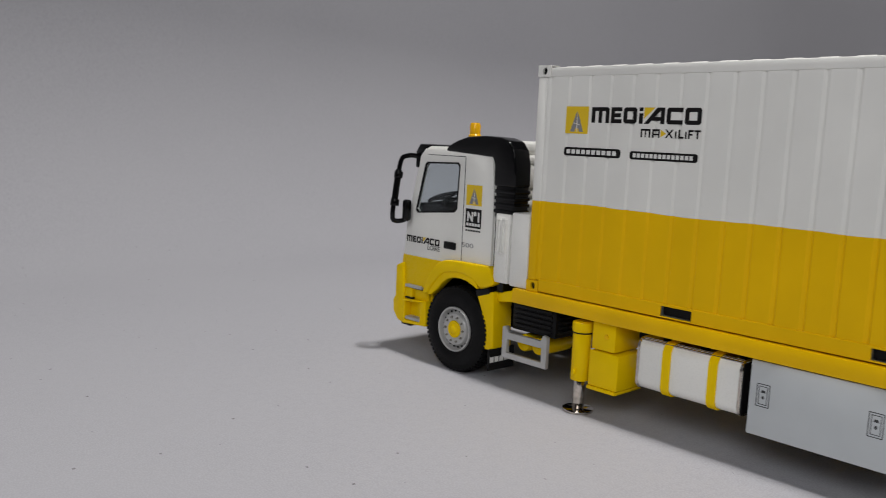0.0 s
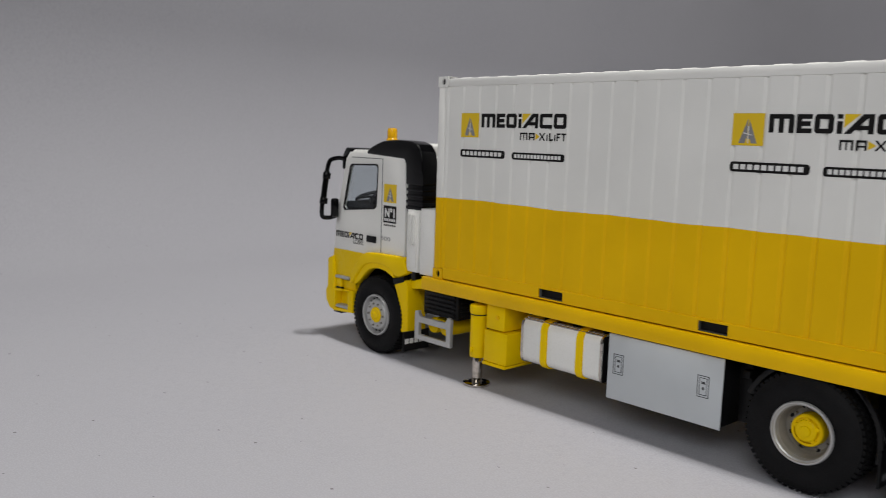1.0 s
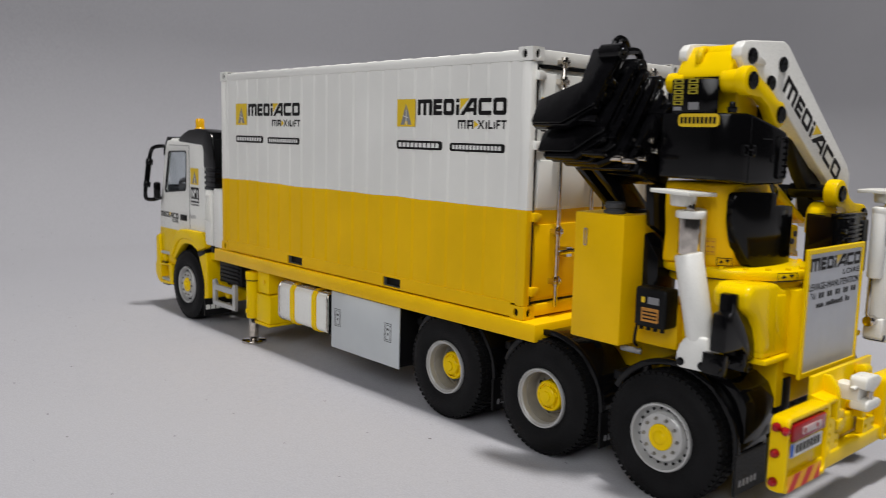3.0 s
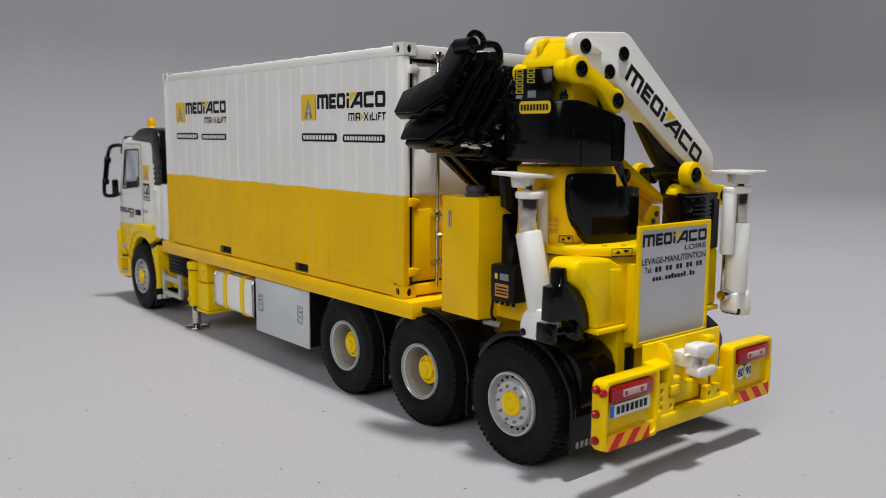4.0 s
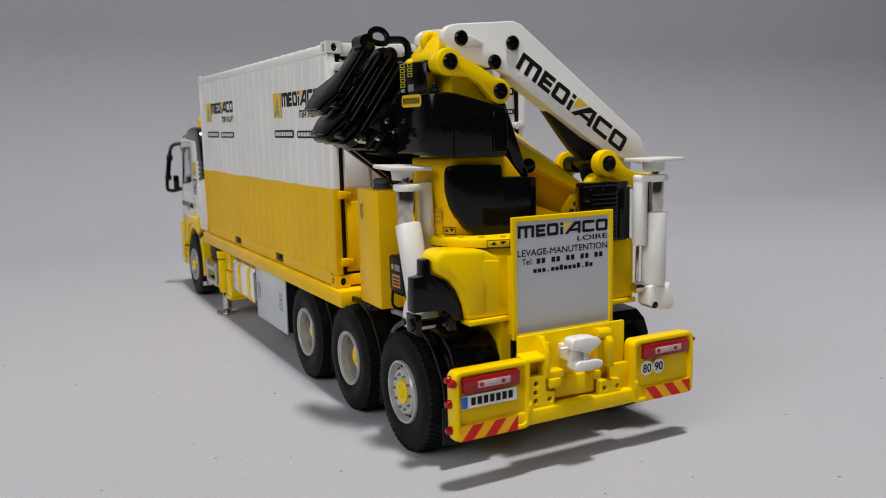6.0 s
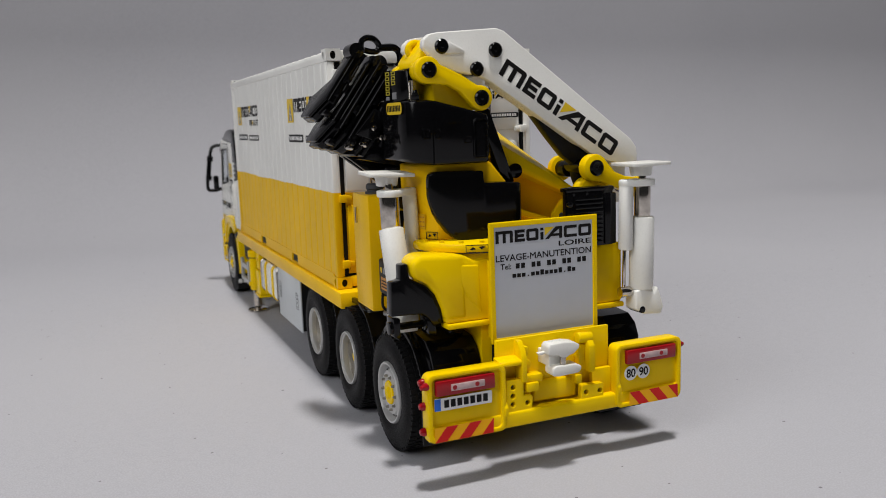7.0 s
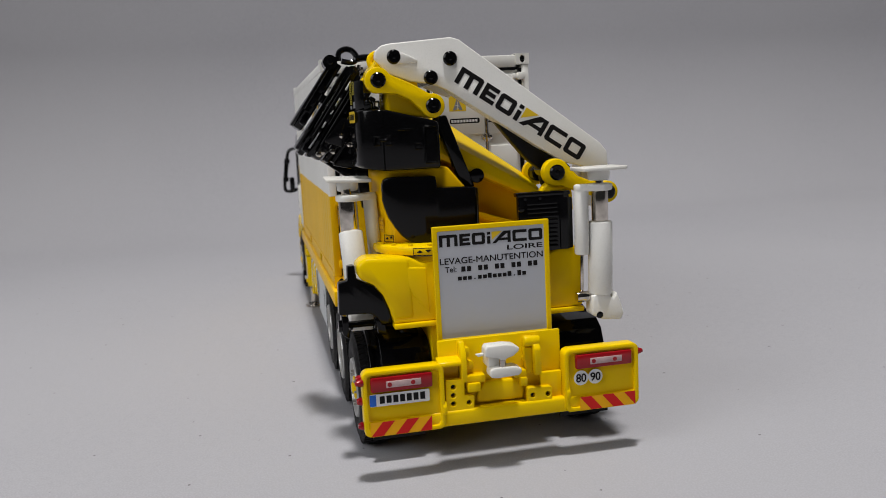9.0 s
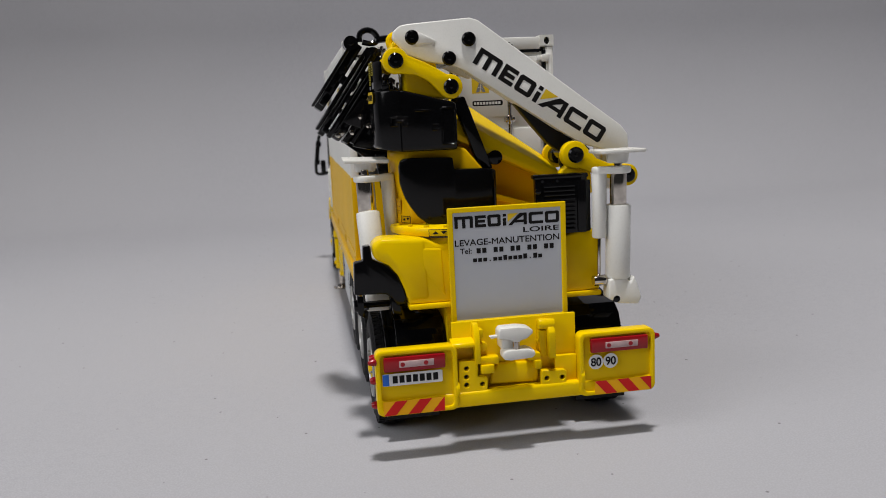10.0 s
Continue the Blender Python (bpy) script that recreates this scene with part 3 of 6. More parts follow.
prism_part("rear_subframe", [(-2.33, 0.80), (-0.3, 0.86), (-0.3, 1.04), (-0.6, 1.2), (-2.33, 1.215)], "x", -0.56, 0.56, yellow_mat, truck, "yellow frame under the crane", 0.02)
for y in (0.27, -1.08, 1.65):
    box_part("guard_bracket", -1.02, 1.02, y - 0.04, y + 0.04, 0.84, 0.92, dull_black_mat, truck, "", 0.01)


def wheel(sx, y, z, deep, dual):
    """Tyre with tread lugs, steel rim, yellow hub; deep marks the dished rear rims."""
    xo = sx * 1.225
    o, way = (xo, y, z), (-sx, 0, 0)
    w = new("wheel")
    w.parent = truck
    ORIGIN[w.name] = ORIGIN[truck.name]
    bm = bmesh.new()
    wide = 0.30
    starts = [0.0, 0.33] if dual else [0.0]
    for s in starts:
        add_lathe(bm, [(0.280, s + 0.03), (0.290, s + 0.012), (0.340, s + 0.002), (0.352, s - 0.006), (0.41, s - 0.008), (0.47, s - 0.002), (0.482, s + 0.006), (0.522, s + 0.018), (0.541, s + 0.05), (0.546, s + 0.10), (0.546, s + wide - 0.10),
                       (0.541, s + wide - 0.05), (0.522, s + wide - 0.018), (0.47, s + wide), (0.345, s + wide - 0.004), (0.280, s + wide - 0.03), (0.280, s + 0.03)], o, way, 64)
        lugs = 58
        for k in range(lugs):
            for side, ph in ((0.035, 0.0), (0.105, 0.5), (0.172, 0.0), (0.237, 0.5)):
                a = 2 * math.pi * (k + ph) / lugs
                m = Matrix.Translation((xo - sx * (s + side + 0.014), y, z)) @ Matrix.Rotation(a, 4, "X")
                h = 0.525 if side in (0.035, 0.237) else 0.536
                v = [bm.verts.new(m @ Vector((dx, dy, dz))) for dz in (h, 0.555 if h > 0.53 else 0.548) for dx, dy in ((-0.03, -0.019), (0.03, -0.019), (0.03, 0.019), (-0.03, 0.019))]
                for f in ((4, 5, 6, 7), (0, 1, 5, 4), (1, 2, 6, 5), (2, 3, 7, 6), (3, 0, 4, 7)):
                    bm.faces.new([v[i] for i in f])
    part("tyre", bm, rubber_mat, w, "black rubber tyre with cut tread")
    bm = bmesh.new()
    if deep:
        add_lathe(bm, [(0.286, 0.05), (0.287, 0.0), (0.280, -0.012), (0.268, -0.012), (0.262, 0.004), (0.250, 0.012), (0.244, 0.05), (0.246, 0.08)], o, way, 48)
        dish = bmesh.new()
        add_lathe(dish, [(0.246, 0.07), (0.236, 0.085), (0.226, 0.195), (0.20, 0.22), (0.15, 0.227), (0.06, 0.235), (0.0, 0.235)], o, way, 48)
        part("wheel_dish", dish, dish_mat, w, "dull grey wheel dish")
    else:
        add_lathe(bm, [(0.290, 0.05), (0.292, 0.0), (0.285, -0.014), (0.270, -0.014), (0.263, 0.0), (0.258, 0.030), (0.250, 0.052), (0.240, 0.060), (0.228, 0.056), (0.214, 0.030), (0.206, 0.010), (0.198, 0.004), (0.12, 0.002), (0.105, 0.010), (0.0, 0.02)], o, way, 56)
    rim = part("rim", bm, rim_mat, w, "silver steel rim")
    bm = bmesh.new()
    if deep:
        add_lathe(bm, [(0.155, 0.23), (0.149, 0.120), (0.140, 0.108), (0.120, 0.108), (0.117, 0.128), (0.104, 0.128), (0.098, 0.090), (0.088, 0.082), (0.052, 0.080), (0.046, 0.064), (0.0, 0.062)], o, way, 32)
        for k in range(5):
            a = 2 * math.pi * k / 5 + 0.3
            c = Vector((xo - sx * 0.128, y + 0.104 * math.cos(a), z + 0.104 * math.sin(a)))
            add_cyl(bm, c, c + Vector((sx * 0.028, 0, 0)), 0.024, 0.020, seg=10)
    else:
        add_lathe(bm, [(0.115, 0.02), (0.112, -0.004), (0.104, -0.012), (0.062, -0.012), (0.052, -0.026), (0.035, -0.034), (0.0, -0.036)], o, way, 32)
    part("hub", bm, yellow_mat, w, "yellow hub cap")
    n, rr, dd = (10, 0.188, 0.222) if deep else (10, 0.160, 0.003)
    for k in range(n):
        bm = bmesh.new()
        a = 2 * math.pi * k / n
        c = Vector((xo - sx * dd, y + rr * math.cos(a), z + rr * math.sin(a)))
        add_cyl(bm, c, c + Vector((sx * 0.028, 0, 0)), 0.0165, 0.010, seg=8)
        part("wheel_nut", bm, dish_mat, w, "grey wheel nut")
    # Black plugs on the closed rim give the hand holes their shade.
    bm = bmesh.new()
    rr, dd, rad = (0.205, 0.208, 0.020) if deep else (0.236, 0.046, 0.0125)
    for k in range(8 if deep else 20):
        a = 2 * math.pi * (k + 0.5) / (8 if deep else 20)
        c = Vector((xo - sx * (dd + 0.012), y + rr * math.cos(a), z + rr * math.sin(a)))
        add_cyl(bm, c, c + Vector((sx * 0.014, 0, 0)), rad, seg=8)
    part("rim_hole_plug", bm, dull_black_mat, w, "black plugs for the shaded hand holes")
    return w


for sx in (-1, 1):
    wheel(sx, 7.12, 0.522, False, False)
    wheel(sx, 0.99, 0.527, True, True)
    wheel(sx, -0.37, 0.527, True, True)
    wheel(sx, -1.69, 0.522, False, False)


def mudguard(sx, y, a0, a1, flap):
    """Half-round guard shell over a rear wheel with a turned outer lip, and a flap behind it."""
    bm = bmesh.new()
    drop = lambda r: [(y - r, 0.53), (y - r, 0.40)]
    outer, inner = arc(y, 0.53, 0.620, a0, 178, 18) + drop(0.620), arc(y, 0.53, 0.598, a0, 178, 18) + drop(0.598)
    add_prism(bm, outer + inner[::-1], "x", min(sx * 0.62, sx * 1.10), max(sx * 0.62, sx * 1.10))
    lip, lin = arc(y, 0.53, 0.640, a0, 178, 18) + drop(0.640), arc(y, 0.53, 0.585, a0, 178, 18) + drop(0.585)
    add_prism(bm, lip + lin[::-1], "x", min(sx * 1.085, sx * 1.125), max(sx * 1.085, sx * 1.125))
    g = part("mudguard", bm, black_mat, truck, "black wheel guard", 0.008, 2)
    if flap:
        yf = y - 0.625
        bm = bmesh.new()
        add_box(bm, min(sx * 0.66, sx * 1.15), max(sx * 0.66, sx * 1.15), yf - 0.02, yf + 0.005, 0.20, 0.53)
        f = part("mud_flap", bm, dull_black_mat, g, "black mud flap", 0.004, 1)
        print_shapes("bar", [[(0.06 + i * 0.06, 0.06), (0.095 + i * 0.06, 0.06), (0.10 + i * 0.06, 0.115), (0.065 + i * 0.06, 0.115)] for i in range(5)], (min(sx * 0.66, sx * 1.15), yf - 0.02, 0.20), UX, UZ, 0.002, print_grey_mat, f, "grey printed bar")


for sx in (-1, 1):
    mudguard(sx, 0.975, 20, 168, True)
    mudguard(sx, -0.375, 22, 172, True)
    mudguard(sx, -1.69, 28, 176, True)
    bm = bmesh.new()
    add_prism(bm, arc(-1.69, 0.53, 0.603, 80, 100, 3) + [(-2.16, 1.095), (-2.27, 1.02), (-2.325, 0.90), (-2.33, 0.60)] + arc(-1.69, 0.53, 0.577, 172, 80, 12), "x", min(sx * 0.57, sx * (1.03 if sx < 0 else 1.13)), max(sx * 0.57, sx * (1.03 if sx < 0 else 1.13)))
    part("guard_box", bm, black_mat, truck, "glossy black rear wheel housing", 0.012)

# under the bed, both sides alike where the far side shows nothing
# Black plate added so that the gap under the bed stays dark.
box_part("cross_plate", -0.95, 0.95, 1.62, 1.74, 0.38, 1.04, dull_black_mat, truck, "added black plate closing the gap behind the lockers", 0.01)
tool = box_part("tool_box", -1.19, -0.75, 1.80, 3.10, 0.33, 1.04, dull_black_mat, truck, "black locker with a pale grey door")
box_part("locker_door", -1.205, -1.185, 1.785, 3.125, 0.318, 1.03, grey_mat, tool, "pale grey locker door", 0.006)
for y in (2.98, 1.98):
    c = (-1.205, y + 0.075, 0.60)
    print_shapes("latch", [[quad(0, 0.13, 0, 0.22), quad(0.008, 0.122, 0.008, 0.212)], [quad(0.022, 0.108, 0.022, 0.198), quad(0.029, 0.101, 0.029, 0.191)],
                           [(0.042, 0.135), (0.09, 0.135), (0.082, 0.16), (0.05, 0.16)], [(0.066 + 0.014 * math.cos(a), 0.09 + 0.018 * math.sin(a)) for a in (0, 1.05, 2.09, 3.14, 4.19, 5.24)]], c, UY, UZ, 0.0, dark_trim_mat, tool, "dark outline of a flush latch")
tank = prism_part("fuel_tank", rounded(-1.205, -0.70, 0.44, 0.975, 0.10, 6), "y", 3.21, 4.37, white_mat, truck, "white fuel tank with two yellow straps", 0.012)
for ya in (3.46, 3.975):
    bm = bmesh.new()
    add_plate(bm, rounded(-1.225, -0.68, 0.42, 0.992, 0.12, 6), [rounded(-1.20, -0.705, 0.445, 0.972, 0.10, 6)], "y", ya, ya + 0.095)
    part("strap", bm, yellow_mat, tank, "yellow tank strap", 0.004, 1)
box_part("tank_end", -1.19, -0.72, 3.195, 3.212, 0.455, 0.96, dull_black_mat, tank, "", 0.004)
bm = bmesh.new()
add_box(bm, -1.13, -0.75, 3.22, 4.36, 0.972, 0.984)
part("tank_top", bm, chrome_mat, tank, "bare metal edge")
for ya in (3.205, 4.345):
    bm = bmesh.new()
    add_plate(bm, rounded(-1.216, -0.69, 0.43, 0.985, 0.108, 6), [rounded(-1.203, -0.702, 0.442, 0.973, 0.098, 6)], "y", ya, ya + 0.03)
    part("end_rim", bm, chrome_mat, tank, "bright metal end rim", 0.004, 1)
bm = bmesh.new()
add_box(bm, -1.178, -1.145, 3.22, 4.36, 0.955, 0.972)
part("edge_strip", bm, chrome_mat, tank, "bare metal edge", 0.006)
for ya in (3.30, 3.72, 4.15):
    cyl_part("filler", (-1.0, ya, 0.97), (-1.0, ya, 1.01), 0.05, dull_black_mat, tank, seg=14)
upper = box_part("upper_locker", -1.18, -0.72, 4.68, 4.985, 0.73, 1.045, yellow_mat, truck, "yellow locker under the bed", 0.012)
cyl_part("lock", (-1.18, 4.79, 0.89), (-1.195, 4.79, 0.89), 0.03, bed_mat, upper, seg=12)
box_part("lower_locker", -1.20, -0.70, 4.61, 4.995, 0.32, 0.715, yellow_mat, truck, "yellow locker under the bed", 0.014)
box_part("locker_rail", -1.215, -0.70, 4.62, 5.0, 0.275, 0.318, yellow_mat, truck, "", 0.012)
jack = cyl_part("stabiliser_cylinder", (-1.15, 5.14, 0.33), (-1.15, 5.14, 0.90), 0.105, yellow_mat, truck, "yellow stabiliser leg", bevel=0.012)
cyl_part("collar", (-1.15, 5.14, 0.88), (-1.15, 5.14, 1.0), 0.118, yellow_mat, jack, bevel=0.02)
cyl_part("seal_ring", (-1.15, 5.14, 0.868), (-1.15, 5.14, 0.882), 0.108, dull_black_mat, jack, bevel=0)
box_part("clip", -1.28, -1.25, 5.12, 5.16, 0.40, 0.47, yellow_mat, jack)
cyl_part("rod", (-1.15, 5.14, 0.0), (-1.15, 5.14, 0.34), 0.066, chrome_mat, jack, "bare steel rod")
cyl_part("foot_plate", (-1.15, 5.14, -0.03), (-1.15, 5.14, 0.005), 0.175, chrome_mat, jack, "round steel foot", seg=32, bevel=0.01)
bm = bmesh.new()
ring = [(6.30, 0.34), (5.60, 0.34), (5.60, 0.72), (5.66, 0.735), (5.70, 0.66), (6.20, 0.66), (6.24, 0.735), (6.30, 0.72)]
add_plate(bm, ring, [quad(5.68, 6.22, 0.41, 0.575)], "x", -1.205, -1.15)
part("side_guard", bm, rim_mat, truck, "silver side guard frame", 0.008)
for y in (6.05, 5.82):
    a = cyl_part("air_tank", (-1.1, y, 0.55), (-0.55, y, 0.55), 0.105, yellow_mat, truck, "yellow air tank", bevel=0.03)
    cyl_part("tank_plug", (-1.1, y, 0.55), (-1.118, y, 0.55), 0.024, yellow_mat, a, seg=10)
battery = box_part("battery_box", -1.12, -0.62, 5.55, 6.22, 0.70, 1.035, dull_black_mat, truck, "ribbed black battery box", 0.012)
for k in range(5):
    z = 0.75 + k * 0.058
    box_part("rib", -1.145, -1.10, 5.60, 6.17, z, z + 0.032, dull_black_mat, battery, "", 0.006)
    box_part("rib", -1.07, -0.66, 5.525, 5.56, z, z + 0.032, dull_black_mat, battery, "", 0.006)

# headboard and white side box
head = box_part("headboard", -1.2, 1.2, 5.97, 6.25, 1.225, 2.11, white_mat, truck, "white headboard", 0.02)
bm = bmesh.new()
add_box(bm, -1.21, -0.95, 6.27, 6.50, 1.24, 2.075)
add_box(bm, -1.225, -1.205, 6.30, 6.47, 1.30, 2.04)
sidebox = part("side_box", bm, white_mat, truck, "white side box with a slotted grip", 0.014)
for k in range(2):
    bm = bmesh.new()
    add_plate(bm, rounded(6.31 + k * 0.075, 6.375 + k * 0.075, 1.60, 2.02, 0.02, 3), [rounded(6.322 + k * 0.075, 6.363 + k * 0.075, 1.615, 2.005, 0.015, 3)], "x", -1.245, -1.225)
    part("grip", bm, white_mat, sidebox)

# cab: open shell with real window openings
win = [(7.30, 2.03), (7.965, 1.962), (8.005, 2.0), (7.85, 2.575), (7.81, 2.608), (7.26, 2.628), (7.225, 2.59), (7.25, 2.075)]
W = 1.165
prof = [(6.60, 1.36)] + [(7.13 + 0.70 * math.cos(radians(a)), 0.53 + 0.70 * math.sin(radians(a))) for a in (132, 110, 90, 70, 50)] + [(7.70, 0.945), (8.20, 0.945), (8.24, 1.25), (8.20, 1.78), (7.97, 2.70), (7.88, 2.80), (6.72, 2.83), (6.65, 2.78), (6.60, 2.2)]
for sx in (-1, 1):
    bm = bmesh.new()
    add_plate(bm, prof, [win], "x", sx * W, sx * (W - 0.05))
    side = part("cab_side", bm, cab_mat, truck, "white over yellow cab side", 0.010)
    bm = bmesh.new()
    add_plate(bm, [(y + (0.022 if y > 7.6 else -0.022), z + (0.022 if z > 2.3 else -0.022)) for y, z in win], [win], "x", sx * (W + 0.006), sx * (W - 0.03))
    part("window_seal", bm, dull_black_mat, side, "black window rubber", 0.004, 1)
    bm = bmesh.new()
    add_prism(bm, win, "x", sx * (W - 0.014), sx * (W - 0.024))
    pane = part("window_pane", bm, glass_mat, side, "clear side window")
    pane.visible_shadow = False
    bm = bmesh.new()
    add_box(bm, min(sx * W, sx * (W + 0.003)), max(sx * W, sx * (W + 0.003)), 7.108, 7.117, 1.40, 2.73)
    add_box(bm, min(sx * W, sx * (W + 0.003)), max(sx * W, sx * (W + 0.003)), 7.108, 7.82, 2.722, 2.730)
    part("door_gap", bm, dark_trim_mat, side, "dark door gap")
    box_part("door_handle", min(sx * W, sx * (W + 0.02)), max(sx * W, sx * (W + 0.02)), 7.215, 7.435, 1.530, 1.625, dull_black_mat, side, "black door handle", 0.012)
bm = bmesh.new()
add_prism(bm, [(6.62, 2.70), (6.62, 2.78), (6.70, 2.85), (7.85, 2.835), (8.02, 2.73), (7.95, 2.66)], "x", -W + 0.05, W - 0.05)
part("cab_roof", bm, white_mat, truck, "white cab roof", 0.02)
bm = bmesh.new()
add_box(bm, -W + 0.04, W - 0.04, 6.585, 6.64, 1.30, 2.78)
for z in (2.86, 2.72, 2.30, 2.16):
    add_box(bm, -0.95, 0.95, 6.565, 6.60, z - 0.05, z + 0.05) if z < 2.8 else None
for xa in (-0.92, -0.30, 0.32):
    add_box(bm, xa, xa + 0.55, 6.555, 6.60, 2.36, 2.64)
rear = part("cab_rear_wall", bm, white_mat, truck, "white cab back with pressed panels", 0.018)
box_part("roof_hood", -1.0, 1.0, 6.60, 7.2, 2.79, 2.955, white_mat, truck, "white raised roof", 0.05, 3)
bm = bmesh.new()
add_prism(bm, [(8.19, 1.80), (8.22, 1.80), (7.95, 2.70), (7.92, 2.70)], "x", -W + 0.06, W - 0.06)
screen = part("windscreen", bm, glass_mat, truck, "clear windscreen")
screen.visible_shadow = False
prism_part("cab_front", [(8.16, 0.5), (8.30, 0.52), (8.36, 1.1), (8.24, 1.80), (8.16, 1.80)], "x", -W + 0.05, W - 0.05, cab_mat, truck, "", 0.03)
prism_part("front_bumper", [(8.165, 0.40), (8.30, 0.42), (8.40, 0.54), (8.41, 0.70), (8.365, 0.76), (8.365, 1.185), (8.21, 1.25), (8.17, 0.76)], "x", -W - 0.03, W + 0.03, yellow_mat, truck, "yellow front bumper", 0.03, 3)
box_part("cab_floor", -W + 0.05, W - 0.05, 6.65, 8.15, 1.30, 1.36, dark_trim_mat, truck)
prism_part("dashboard", [(7.92, 1.5), (8.14, 1.5), (8.14, 2.02), (8.06, 2.075), (7.98, 2.0)], "x", -W + 0.06, W - 0.06, dark_trim_mat, truck, "dark dashboard", 0.02)
tilt = Matrix.Rotation(radians(-22), 3, "X")
hub = Vector((-0.66, 7.98, 2.13))
spin = lambda a, r: hub + tilt @ Vector((r * math.cos(a), r * math.sin(a), 0))
bm = bmesh.new()
add_tube(bm, [spin(k / 24 * 6.2832, 0.235) for k in range(24)], 0.026, 8, True)
for a in (0.2, 2.94, 4.71):
    add_tube(bm, [spin(a, 0.0), spin(a, 0.23)], 0.02, 8)
add_tube(bm, [hub, hub + Vector((0, 0.07, -0.20))], 0.035, 8)
part("steering_wheel", bm, dark_trim_mat, truck, "dark steering wheel")
for x in (-0.8, 0.3):
    bm = bmesh.new()
    add_box(bm, x, x + 0.5, 6.95, 7.4, 1.36, 1.85)
    add_prism(bm, [(6.80, 1.6), (6.98, 1.6), (6.90, 2.35), (6.76, 2.35)], "x", x, x + 0.5)
    part("cab_seat", bm, dark_trim_mat, truck, "dark grey seat", 0.04)

# wing, steps, wheel-arch lining
for sx in (-1, 1):
    span = lambda p, q: (min(sx * p, sx * q), max(sx * p, sx * q))
    out = [(7.755, 0.892), (7.735, 0.98), (7.691, 1.067), (7.64, 1.15), (7.572, 1.236), (7.48, 1.325), (7.38, 1.382), (7.25, 1.402), (7.084, 1.409), (6.66, 1.417), (6.54, 1.41), (6.455, 1.21), (6.57, 1.155), (6.70, 1.125)]
    lip = [(6.77, 1.185), (6.84, 1.225), (6.99, 1.258), (7.12, 1.262), (7.232, 1.252), (7.33, 1.232), (7.407, 1.20), (7.48, 1.14), (7.544, 1.066), (7.61, 0.99), (7.664, 0.905)]
    bm = bmesh.new()
    add_prism(bm, out + lip, "x", *span(1.10, 1.238))
    wing = part("wing", bm, yellow_mat, truck, "yellow front wing", 0.02, 3)
    bm = bmesh.new()
    add_prism(bm, [(y + 0.004, z + 0.02) for y, z in lip] + [(7.655, 0.88), (7.60, 0.90), (7.497, 0.985), (7.41, 1.075), (7.325, 1.14), (7.21, 1.178), (7.08, 1.187), (6.95, 1.17), (6.833, 1.127), (6.763, 1.095)], "x", *span(1.08, 1.214))
    part("wing_lip", bm, yellow_mat, wing, "", 0.014, 3)
    bm = bmesh.new()
    add_prism(bm, arc(7.13, 0.52, 0.72, 8, 150, 14) + arc(7.13, 0.52, 0.69, 150, 8, 14), "x", *span(0.60, 1.13))
    part("arch_lining", bm, dull_black_mat, wing, "black wheel-arch lining")
    bm = bmesh.new()
    add_prism(bm, [(6.776, 1.012), (6.74, 0.945), (6.707, 0.884), (6.68, 0.80), (6.663, 0.725), (6.645, 0.55), (6.637, 0.36), (6.46, 0.375), (6.49, 1.105), (6.60, 1.085)], "x", *span(0.85, 1.195))
    add_prism(bm, [(6.50, 1.09), (6.22, 1.17), (6.20, 1.02), (6.48, 0.98)], "x", *span(0.80, 1.13))
    lower = part("wing_rear", bm, yellow_mat, truck, "yellow rear half of the wing", 0.022, 3)
    bm = bmesh.new()
    add_prism(bm, [(6.80, 1.085), (6.56, 1.146), (6.555, 1.07), (6.775, 1.005)], "x", *span(0.9, 1.20))
    part("wing_gap", bm, dull_black_mat, lower, "black rubber joint", 0.01)
    bm = bmesh.new()
    add_box(bm, *span(0.80, 1.26), 6.452, 6.475, 0.13, 0.40)
    flap = part("mud_flap", bm, dull_black_mat, lower, "black mud flap")
    print_shapes("bar", [quad(0.02 + i * 0.085, 0.09 + i * 0.085, 0.10, 0.17) for i in range(5)], (span(0.80, 1.26)[0], 6.452, 0.13), UX, UZ, 0.002, print_white_mat, flap, "white printed bar")
    # boarding steps: a yellow housing with a post, an open foot well and two silver treads
    bm = bmesh.new()
    add_box(bm, *span(0.70, 1.09), 7.70, 8.19, 0.42, 0.95)
    add_box(bm, *span(1.06, 1.168), 8.03, 8.175, 0.775, 0.91)
    add_box(bm, *span(1.06, 1.135), 7.73, 8.02, 0.755, 0.91)
    add_plate(bm, [(7.69, 0.435), (8.19, 0.405), (8.19, 0.745), (7.70, 0.768)], [[(7.822, 0.475), (8.13, 0.455), (8.135, 0.715), (7.828, 0.737)]], "x", *span(1.05, 1.208))
    housing = part("step_housing", bm, yellow_mat, truck, "yellow step housing under the door", 0.014)
    for ya, yb, z in ((7.82, 8.155, 0.915), (7.828, 8.128, 0.470)):
        bm = bmesh.new()
        add_box(bm, *span(0.98, 1.198), ya, yb, z, z + 0.036)
        for k in range(6):
            add_box(bm, *span(1.02, 1.19), ya + 0.02 + k * 0.048, ya + 0.045 + k * 0.048, z + 0.03, z + 0.046)
        part("step", bm, rim_mat, housing, "silver tread plate", 0.005, 1)
    bm = bmesh.new()
    add_box(bm, *span(1.10, 1.171), 8.03, 8.19, 0.752, 0.775)
    add_box(bm, *span(1.06, 1.145), 7.72, 8.03, 0.895, 0.914)
    part("step_recess", bm, dull_black_mat, housing, "dark joint")
    box_part("front_spoiler", min(sx * 0.7, sx * 1.1), max(sx * 0.7, sx * 1.1), 8.12, 8.32, 0.35, 0.45, dull_black_mat, truck)

